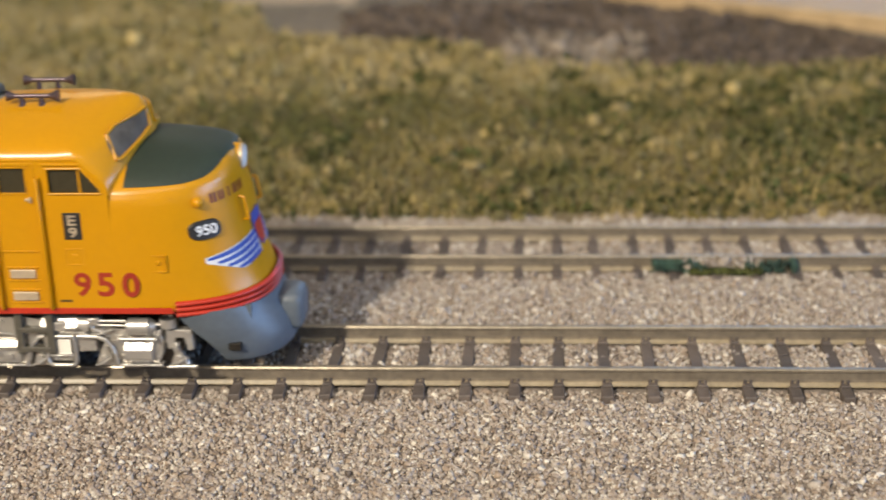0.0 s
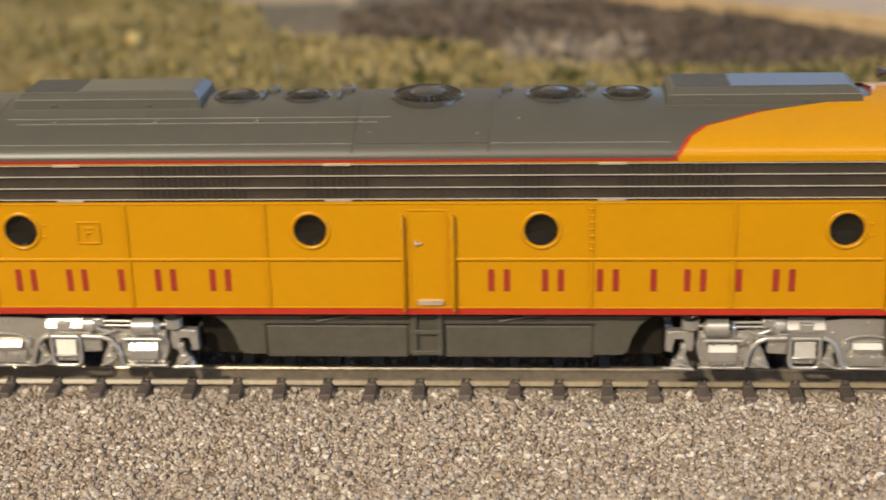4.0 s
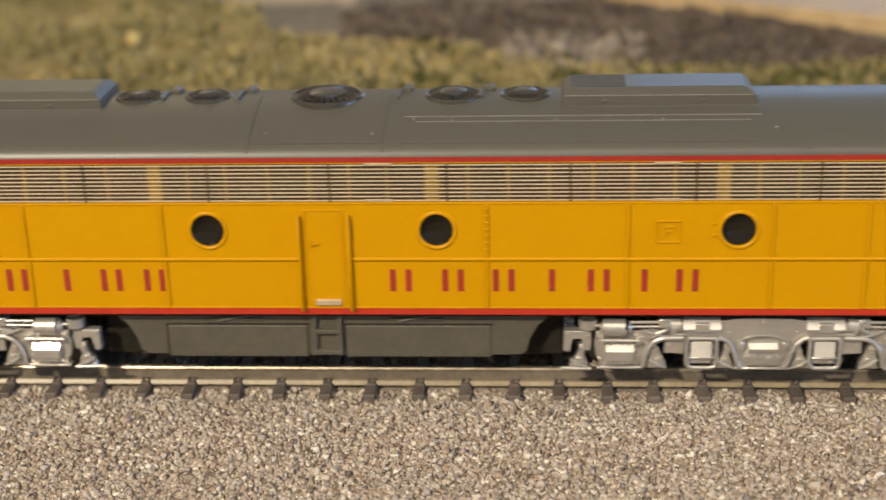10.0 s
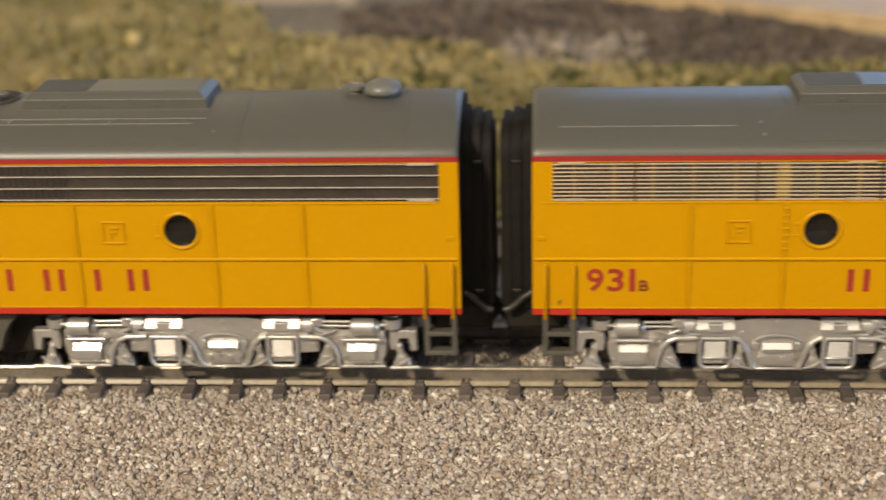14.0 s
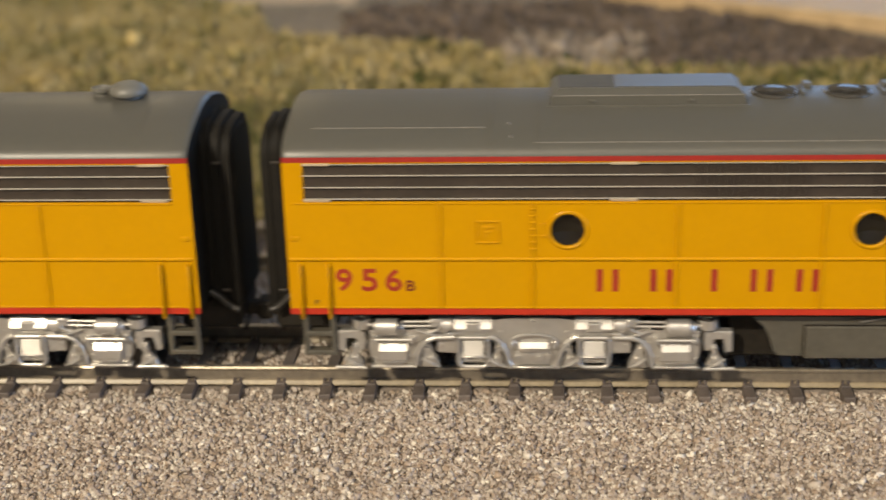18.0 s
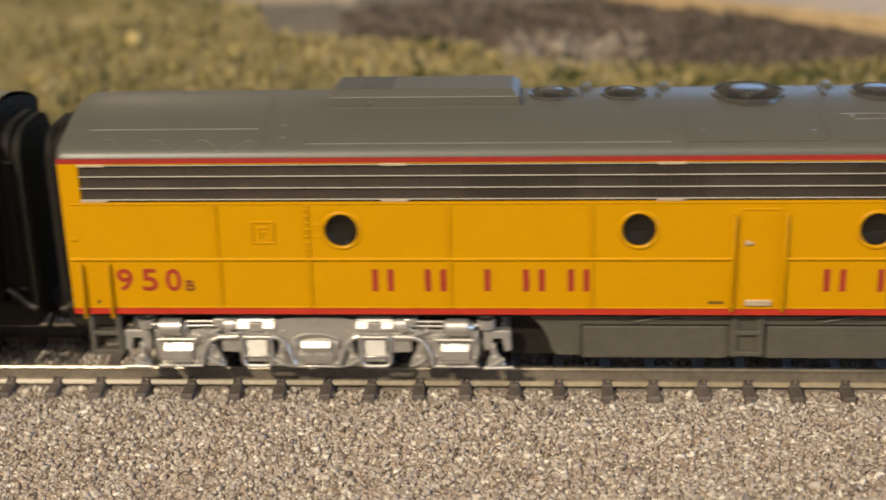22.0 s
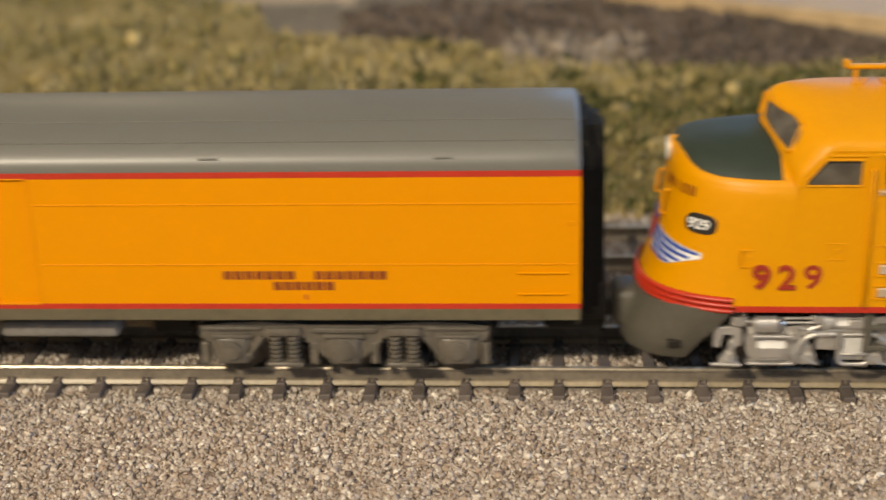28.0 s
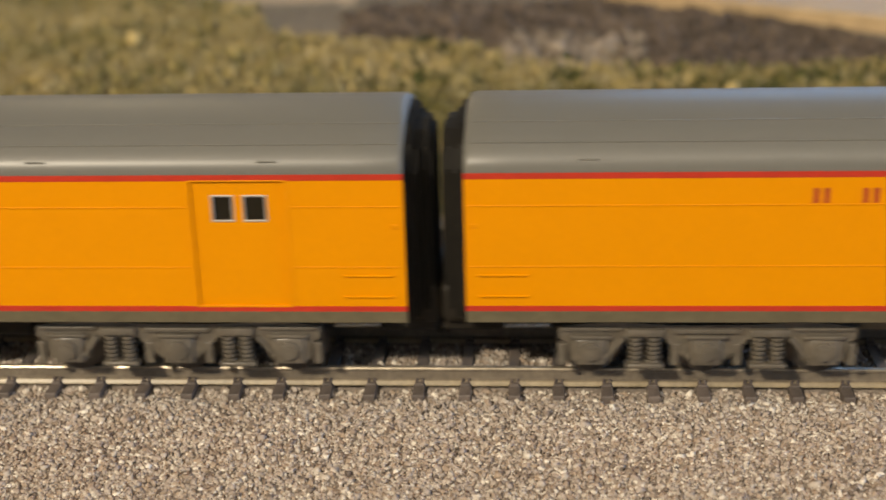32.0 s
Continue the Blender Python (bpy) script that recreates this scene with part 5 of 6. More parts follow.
def build_cab(u, X, bx, yel, nose, number, horn):
    """Cab, windscreen, nose, headlight, emblem and pilot."""
    y = -SIDE
    rails = yel
    bm = bmesh.new()
    an = [-90 + 180 * i / 36 for i in range(37)]
    rows = [[(X(p[0]), p[1], p[2]) for p in (nose_at(k / 3, a) for a in an)] for k in range(0, 3 * len(NOSE) - 2)]
    grid(bm, rows)
    shell = part("nose", bm, yel, u, "rounded yellow bulldog nose", smooth=60)
    bm = bmesh.new()
    zs = [34.8, 35.6, 36.6, 38.0, 39.5, 41.0, 41.6, 42.4, 43.2, 44.0, 44.7, 45.3, 45.8, 46.2, 46.5, 46.65]
    grid(bm, [[(X(p[0]), p[1], p[2]) for p in (cab_at(z, a) for a in an)] for z in zs])
    cap = [(X(p[0]), p[1], p[2]) for p in (cab_at(46.65, a) for a in an)]
    bm.faces.new([bm.verts.new(p) for p in cap])
    bmesh.ops.remove_doubles(bm, verts=bm.verts, dist=0.001)
    part("cab_front", bm, yel, u, "yellow cab front round the windscreen", smooth=60)
    # cab sides with a slanted window opening
    front = lambda z: float(np.interp(z, (35.1, 36.0, 39.4), (205.9, 205.7, 202.9)))
    for s in (-1, 1):
        bm = bmesh.new()
        levels = (FLOOR_Z, 25.0, 35.1, 36.0, 36.5, 37.2, 38.0, 38.7, 39.4, 40.2, EAVE)
        for z0, z1 in zip(levels, levels[1:]):
            cuts = [(196.0, 196.0, cab_start(z0), cab_start(z1))]
            if 35.0 < z0 < 39.3:
                cuts = [(196.0, 196.0, 197.2, 197.2), (front(z0), front(z1), cab_start(z0), cab_start(z1))]
            for a, b, c, d in cuts:
                bm.faces.new([bm.verts.new((X(p), s * SIDE, z)) for p, z in ((a, z0), (c, z0), (d, z1), (b, z1))])
        rim = [(197.2, 35.1), (front(35.1), 35.1), (front(36.0), 36.0), (front(39.4), 39.4), (197.2, 39.4)]
        for (a, z0), (b, z1) in zip(rim, rim[1:] + rim[:1]):
            bm.faces.new([bm.verts.new(p) for p in ((X(a), s * SIDE, z0), (X(b), s * SIDE, z1), (X(b), s * (SIDE - 0.7), z1), (X(a), s * (SIDE - 0.7), z0))])
        bmesh.ops.remove_doubles(bm, verts=bm.verts, dist=0.001)
        side = part("cab_side", bm, yel, u, "yellow cab side with slanted window opening")
        bm = bmesh.new()
        for (a, z0), (b, z1) in zip(rim, rim[1:] + rim[:1]):
            rod(bm, (X(a), s * (SIDE + 0.02), z0), (X(b), s * (SIDE + 0.02), z1), 0.2, 8)
        part("window_frame", bm, yel, side)
        bm = slab(bmesh.new(), [(X(p), z) for p, z in rim], s * (SIDE - 0.62), s * (SIDE - 0.5))
        part("cab_window", bm, SCREEN if nose < 0 else SMOKED, side, "smoked cab side window")
    for s in (-1, 1):
        k = lambda a: (abs(a) - 5.5) / 47.0
        lo = lambda a: 42.1 - 3.0 * k(a) + 0.5 * max(0.0, k(a) - 0.92) * 10
        hi = lambda a: 45.0 - 1.2 * k(a) - 0.7 * max(0.0, k(a) - 0.85) * 6 - 0.4 * max(0.0, 0.12 - k(a)) * 8
        aa = np.linspace(8.5, 52.5, 15)
        bm = bmesh.new()
        grid(bm, [[(X(p[0]), p[1], p[2]) for p in (cab_at(lo(a) + (hi(a) - lo(a)) * j / 6, s * a, 0.08) for a in aa)] for j in range(7)])
        pane = part("windscreen", bm, SCREEN, u, "smoked swept-back windscreen pane", smooth=60)
        ring = [cab_at(lo(a), s * a, 0.12) for a in aa] + [cab_at(hi(a), s * a, 0.12) for a in aa[::-1]]
        bm = bmesh.new()
        for p, q in zip(ring, ring[1:] + ring[:1]):
            rod(bm, (X(p[0]), p[1], p[2]), (X(q[0]), q[1], q[2]), 0.34, 8)
        part("windscreen_frame", bm, yel, pane, "raised yellow windscreen surround", smooth=60)
    # anti-glare panel
    bm = bmesh.new()
    low = lambda a: nose_k(float(np.interp(abs(a), (0, 14, 26, 34, 43, 56, 90), (37.9, 38.1, 37.5, 36.6, 35.9, 35.6, 35.6))))
    top = len(NOSE) - 1.02
    ang = [-86 + 172 * i / 40 for i in range(41)]
    grid(bm, [[(X(p[0]), p[1], p[2]) for p in (nose_at(low(a) + (top - low(a)) * k / 14, a, 0.08) for a in ang)] for k in range(15)])
    part("antiglare_panel", bm, GREEN, u, "matt dark green anti-glare panel", smooth=60)
    # headlight
    bm = bmesh.new()
    rod(bm, (X(222.6), 0, 36.2), (X(225.7), 0, 36.0), 2.5, 24, 2.3)
    hl = part("headlight", bm, yel, u, "yellow headlight housing", smooth=50)
    bm = bmesh.new()
    rod(bm, (X(225.6), 0, 36.0), (X(226.2), 0, 35.96), 2.3, 24)
    rim = part("headlight_rim", bm, BRIGHT, hl, smooth=50)
    bm = bmesh.new()
    rod(bm, (X(226.15), 0, 35.96), (X(226.4), 0, 35.95), 1.95, 24)
    part("lens", bm, WHITE, rim, "clear headlight lens")
    # number boards, side lamps, emblem and stripes
    for s in (-1, 1):
        bm = bmesh.new()
        a0, k0 = s * 47.0, nose_k(27.5)
        n = 24
        cen = bm.verts.new(tuple((X(p[0]), p[1], p[2]) for p in [nose_at(k0, a0, 0.32)])[0])
        ring = []
        for i in range(n):
            t = 2 * math.pi * i / n
            da = math.copysign(abs(math.cos(t)) ** 0.6, math.cos(t)) * 10.0
            dz = math.copysign(abs(math.sin(t)) ** 0.8, math.sin(t)) * 1.55
            p = nose_at(nose_k(27.4 + dz), a0 + s * da, 0.3)
            ring.append(bm.verts.new((X(p[0]), p[1], p[2])))
        outer = []
        for i in range(n):
            t = 2 * math.pi * i / n
            da = math.copysign(abs(math.cos(t)) ** 0.6, math.cos(t)) * 10.8
            dz = math.copysign(abs(math.sin(t)) ** 0.8, math.sin(t)) * 1.75
            p = nose_at(nose_k(27.4 + dz), a0 + s * da, -0.05)
            outer.append(bm.verts.new((X(p[0]), p[1], p[2])))
        for i in range(n):
            bm.faces.new((cen, ring[i], ring[(i + 1) % n]))
            bm.faces.new((ring[i], outer[i], outer[(i + 1) % n], ring[(i + 1) % n]))
        nb = part("number_board", bm, DARK_LETTER, u, "black oval number board", smooth=50)
        if s < 0:
            txt = lettering("board_number", number, 0, 0, 3.9, 1.8, 0, WHITE, nb, "white numerals " + number)
            p0, p1 = nose_at(k0, a0 - 3, 0.42), nose_at(k0, a0 + 3, 0.42)
            ctr = nose_at(k0, a0, 0.40)
            d = (Vector((X(p1[0]), p1[1], 0)) - Vector((X(p0[0]), p0[1], 0)))
            rz = math.degrees(math.atan2(d.y, d.x))
            if math.cos(radians(rz)) < 0:
                rz += 180
            txt.matrix_basis = pose(X(ctr[0]) * MM, ctr[1] * MM, ctr[2] * MM, -8, 0, rz)
        if nose > 0:
            bm = bmesh.new()
            p = nose_at(nose_k(32.3), s * 49.0, 0.2)
            bmesh.ops.create_uvsphere(bm, u_segments=14, v_segments=8, radius=0.9, matrix=Matrix.Translation((X(p[0]), p[1], p[2])))
            part("class_lamp", bm, yel, u, "small round nose lamp", smooth=60)
        for i, reach in enumerate((50.0, 44.5, 38.5, 31.0)):
            bm = bmesh.new()
            aa = [s * (6 + (reach - 6) * j / 10) for j in range(11)]
            wing = lambda a, d: 24.0 - 1.5 * abs(a) / 47.0 - i * 1.12 - d * (1 - 0.5 * (abs(a) / reach) ** 4)
            grid(bm, [[(X(p[0]), p[1], p[2]) for p in (nose_at(nose_k(wing(a, d)), a, 0.12) for a in aa)] for d in (0.0, 0.88)])
            part("emblem_stripe", bm, BLUE, u, "blue wing stripe", smooth=60)
        bm = bmesh.new()
        aa = [s * (5 + 46.5 * j / 12) for j in range(13)]
        grid(bm, [[(X(p[0]), p[1], p[2]) for p in (nose_at(nose_k(24.15 - 1.5 * abs(a) / 47.0 - (1.0 + 3.4 * max(0.0, min(1.0, (51.0 - abs(a)) / 24.0))) * d), a, 0.07) for a in aa)] for d in (0.0, 0.5, 1.0)])
        part("emblem_wing", bm, WHITE, u, "pale wing emblem ground", smooth=60)
        bm = bmesh.new()
        for j in range(5):
            for d0, d1 in ((0.0, 0.35), (0.62, 0.97)) if j != 2 else ((0.3, 0.62),):
                a0, a1 = s * (8 + j * 6.9 + 4.8 * d0), s * (8 + j * 6.9 + 4.8 * d1)
                grid(bm, [[(X(p[0]), p[1], p[2]) for p in (nose_at(nose_k(z + 0.4), a, 0.1) for a in (a0, (a0 + a1) / 2, a1))] for z in (31.2, 32.9)])
        part("nose_lettering_bar", bm, DECAL_BROWN, u)
        bm = bmesh.new()
        ps = [nose_at(nose_k(z), s * 14.0, o) for z, o in ((30.6, 0.1), (30.4, 0.9), (26.6, 0.9), (26.4, 0.1))]
        for p, q in zip(ps, ps[1:]):
            rod(bm, (X(p[0]), p[1], p[2]), (X(q[0]), q[1], q[2]), 0.3, 8)
        part("nose_grab", bm, yel, u, smooth=50)
    bm = bmesh.new()
    aa = [-6.5 + 13 * j / 6 for j in range(7)]
    grid(bm, [[(X(p[0]), p[1], p[2]) for p in (nose_at(nose_k(z), a * w, 0.18) for a in aa)] for z, w in ((26.4, 1.0), (24.6, 1.1), (22.0, 0.9), (20.2, 0.3))])
    part("emblem_shield", bm, BLUE, u, "plain blue and red shield", smooth=60)
    bm = bmesh.new()
    grid(bm, [[(X(p[0]), p[1], p[2]) for p in (nose_at(nose_k(z), a * w, 0.24) for a in aa)] for z, w in ((24.4, 0.9), (22.0, 0.75), (20.6, 0.3))])
    part("emblem_shield", bm, RED, u, smooth=60)
    # ridged red bumper band
    for i in range(3):
        z = 12.9 + i * 0.95
        bm = bmesh.new()
        aa = [-72 + 144 * j / 48 for j in range(49)]
        rows = []
        for dz, off in ((0.0, 0.0), (0.1, 0.55), (0.4, 0.72), (0.7, 0.55), (0.85, 0.0)):
            rows.append([(X(p[0]), p[1], z + dz) for p in (nose_at(0.0, a, off) for a in aa)])
        grid(bm, rows)
        part("bumper_band", bm, RED, u, "ridged red band round the nose", smooth=60)
    # pilot
    bm = bmesh.new()
    rows = []
    for z, x0, tip, w in ((13.4, 216.0, 230.4, 16.6), (10.0, 218.5, 232.0, 15.8), (7.0, 221.0, 233.4, 14.6), (4.0, 223.0, 234.0, 13.6), (3.2, 223.4, 233.6, 13.0)):
        rows.append([(X(p[0]), p[1], z) for p in (bulge(x0, tip, w, a, 2.3) for a in an)])
    grid(bm, rows)
    bx(bm, 217.0, 228.0, -12.0, 12.0, 7.6, 13.2)
    pil = part("pilot", bm, PILOT if nose > 0 else UNDER, u, "grey pilot under the nose, tinted blue for window daylight" if nose > 0 else "dark grey pilot under the nose", smooth=50)
    bm = bmesh.new()
    bx(bm, 229.0, 235.4, -4.2, 4.2, 4.6, 11.6, 1.6, 3)
    part("coupler_cover", bm, PILOT if nose > 0 else UNDER, pil, "rounded grey coupler cover", smooth=50)
    # Solid black block paints the dark inside the step hole.
    bm = bmesh.new()
    bx(bm, 224.2, 226.4, -14.6, -13.2, 5.6, 7.0, 0.15)
    part("step_hole", bm, BLACK, pil)
    # cab doors, side windows, small fittings
    bm = bmesh.new()
    for a, b, c, d in ((187.6, 188.1, 15.0, 40.2), (194.6, 195.1, 15.0, 40.2), (187.6, 195.0, 39.9, 40.4), (188.2, 194.4, 24.9, 25.15)):
        bx(bm, a, b, y - 0.18, y + 0.05, c, d, 0.05)
    door = part("cab_door", bm, yel, u, "yellow cab door with two bright steps")
    for z in (17.0, 21.0):
        bm = bmesh.new()
        bx(bm, 189.0, 193.4, y - 0.35, y + 0.05, z - 0.8, z + 0.8, 0.15)
        part("step_well", bm, BRIGHT, door, "bright metal step recess")
        bm = bmesh.new()
        for e in (-1.15, 1.15):
            bx(bm, 188.5, 193.9, y - 0.22, y + 0.05, z + e - 0.14, z + e + 0.14, 0.04)
        part("step_edge", bm, yel, door)
    bm = bmesh.new()
    bx(bm, 193.3, 194.4, y - 0.6, y - 0.1, 34.0, 34.4, 0.1)
    rod(bm, (X(194.1), y - 0.3, 33.7), (X(194.1), y - 0.3, 34.6), 0.26, 8)
    part("door_handle", bm, BRIGHT, door)
    for a in (187.2, 195.6):
        bm = bmesh.new()
        bx(bm, a - 0.24, a + 0.24, y - 1.05, y - 0.4, 14.8, 38.0, 0.1)
        for z in (15.0, 26.0, 37.8):
            rod(bm, (X(a), y - 0.7, z), (X(a), y + 0.05, z), 0.32, 8)
        part("cab_grab_rail", bm, rails, u, smooth=50)
    for a, b, c, d in ((189.0, 193.5, 35.2, 39.5),):
        bm = bmesh.new()
        bx(bm, a, b, y + 0.5, y + 0.62, c, d)
        win = part("door_window", bm, SMOKED, u, "smoked cab door window")
        bm = bmesh.new()
        t = 0.3
        for e, f, g, h in ((a - t, b + t, d, d + t), (a - t, b + t, c - t, c), (a - t, a, c, d), (b, b + t, c, d)):
            bx(bm, e, f, y - 0.14, y + 0.05, g, h, 0.04)
        part("window_frame", bm, yel, win)
    if nose > 0:
        bm = bmesh.new()
        bx(bm, 202.2, 202.55, y + 0.35, y + 0.6, 35.1, 39.4)
        part("window_post", bm, yel, u)
    bm = bmesh.new()
    bx(bm, 196.4, 202.6, y - 0.3, y + 0.05, 39.9, 40.3, 0.1)
    bx(bm, 186.5, 201.8, y - 0.12, y + 0.05, 40.7, 41.0, 0.05)
    part("drip_rail", bm, yel, u)
    for a, z, r in ((200.3, 24.0, 1.5), (214.0, 22.6, 1.55)):
        bm = bmesh.new()
        yy = y
        if a > 207:
            yy = min((abs(nose_at(1, -k)[0] - a), nose_at(1, -k)[1]) for k in range(30, 90))[1]
        t = 0.25
        for e, f, g, h in ((-r, r, r - t, r), (-r, r, -r, -r + t), (-r, -r + t, -r, r), (r - t, r, -r, r)):
            bx(bm, a + e, a + f, yy - 0.12, yy + 0.5, z + g, z + h, 0.04)
        bx(bm, a - 0.4, a + 0.5, yy - 0.12, yy + 0.5, z - 0.3, z + 0.5, 0.1)
        part("filler_cover", bm, yel, u)
    if nose > 0:
        bm = bmesh.new()
        bx(bm, 199.0, 202.0, y - 0.12, y + 0.05, 27.1, 31.8, 0.05)
        plate = part("model_plate", bm, DARK_LETTER, u, "small black model plate with pale lettering E9")
        lettering("plate_text", "E", X(200.5), 30.5, 1.5, 1.8, y - 0.16, SAND, plate)
        lettering("plate_text", "9", X(200.5), 28.4, 1.4, 1.8, y - 0.16, SAND, plate)
        bm = bmesh.new()
        for k in range(3):
            bx(bm, 196.9 + k * 0.75, 197.5 + k * 0.75, y - 0.05, y + 0.05, 15.9, 16.3)
        part("builder_plate", bm, DARK_LETTER, u)
    for ch, a in zip(number if nose > 0 else number[::-1], (201.1, 205.0, 209.3) if nose > 0 else (203.8, 207.9, 212.0)):
        yy = y - 0.03 if a < 208 else y - 0.05
        ob = lettering("road_number", ch, X(a), 19.05 if nose > 0 else 19.6, 2.9, 4.3, yy, DECAL_RED, u, "large red numeral " + ch, depth=0.5 if a > 207 else 0.06)
    # steps under the cab door
    bm = bmesh.new()
    for a in (188.6, 194.0):
        bx(bm, a - 0.7, a + 0.7, -16.4, -15.0, 5.8, 13.8, 0.15)
    for z in (6.6, 10.2):
        bx(bm, 188.6, 194.0, -16.5, -14.6, z - 0.45, z + 0.45, 0.12)
    part("cab_step", bm, UNDER, u, "dark grey hanging cab steps")
    # horns
    if horn == "pair":
        for yy, d in ((-5.0, -1), (4.2, 1)):
            bm = bmesh.new()
            z = 48.3 if yy < 0 else 48.7
            rod(bm, (X(188.6), yy, z), (X(195.4), yy, z), 0.42, 10, 0.42)
            rod(bm, (X(195.0), yy, z), (X(196.6), yy, z), 0.4, 12, 1.05)
            rod(bm, (X(189.2), yy, z), (X(187.8), yy, z), 0.4, 12, 0.95)
            for a in (190.2, 193.6):
                rod(bm, (X(a), yy, z), (X(a), yy, 46.0), 0.4, 8, 0.6)
                rod(bm, (X(a), yy, 45.9), (X(a), yy, 46.8), 1.0, 10, 0.7)
            part("air_horn", bm, HORN, u, "bronze twin-bell air horn", smooth=50)
    elif horn:
        bm = bmesh.new()
        for a in (190.6, 196.2):
            rod(bm, (X(a), -1.5, 46.3), (X(a), -1.5, 50.2), 0.45, 8)
            rod(bm, (X(a), -1.5, 46.6), (X(a + (1.6 if a < 193 else -1.6)), -1.5, 48.4), 0.35, 8)
        bx(bm, 188.8, 198.0, -2.2, -0.8, 50.0, 50.8, 0.25)
        bx(bm, 188.4, 189.4, -2.4, -0.6, 50.2, 51.6, 0.25)
        bx(bm, 197.2, 198.2, -2.4, -0.6, 50.2, 51.6, 0.25)
        bx(bm, 186.4, 199.0, -4.4, 2.0, 46.0, 47.0, 0.3)
        part("air_horn", bm, yel, u, "yellow roof horn on a bracket")


HORN = material("horn_bronze", (0.10, 0.075, 0.085), 0.35, metal=0.6, spread=0.2, bump=0.03)
WU = (True, True, False, True, True)
WP = (True, True, True, False, True, False, True)
U_A = list(zip((45.7, 54.4, 61.9, 69.4, 78.6), WU))
P_A = list(zip((124.8, 133.6, 142.5, 149.9, 156.6, 163.6, 170.8), WP))
U_B = list(zip((52.4, 61.1, 69.6, 77.2, 84.5), WU))
P_B = list(zip((125.6, 134.2, 142.5, 150.4, 158.0, 165.4, 172.3), WP))
U_R = list(zip((-169.2, -160.5, -152.6, -144.8, -135.6), WU))
P_R = list(zip((-91.7, -82.6, -73.5, -65.3, -57.9, -50.0, -43.0), WP))

TRAIN = [
    build_unit("diesel_locomotive", "yellow streamlined lead diesel locomotive with grey roof and silver trucks", -278.2, 1, False, "950", "", YELLOW_DEEP, union=U_A, pacific=P_A, ends=RUBBER, horn="pair"),
    build_unit("booster_locomotive", "yellow cabless booster diesel with bright wire grille and silver trucks", -515.6, 0, True, "931", "B", YELLOW, union=U_B, pacific=P_B, ends=RUBBER, latch=YELLOW),
    build_unit("booster_locomotive", "yellow cabless booster diesel with dark grille and number 956", -753.4, 0, False, "956", "B", YELLOW, union=U_B, pacific=P_B, ends=RUBBER),
    build_unit("booster_locomotive", "yellow cabless booster diesel with dark grille and number 950", -994.7, 0, False, "950", "B", YELLOW, union=U_B, pacific=P_B, ends=RUBBER),
    build_unit("diesel_locomotive", "yellow streamlined trailing diesel locomotive facing backwards, with roof hatch", -1009.0, -1, True, "929", "", YELLOW_LIGHT, union=U_R, pacific=P_R, ends=RUBBER, lift=0.25, tilt=0.15, tall=((41.6, 57.5), (168.2, 184.2)), horn="bracket"),
]


def roof_fibre(u):
    """A fine pale hair lying in a wavy line on the roof."""
    prev = None
    bm = bmesh.new()
    for k in range(41):
        a = 7.0 + k * 0.62
        yy = -15.5 + 1.1 * math.sin(k * 0.5 + 0.7) - 0.012 * k
        q = (a, yy, on_roof(yy) + 0.1)
        if prev:
            rod(bm, prev, q, 0.055, 5)
        prev = q
    part("stray_hair", bm, ROOF_TRIM, u, "fine pale hair stuck to the roof")


roof_fibre(TRAIN[3])


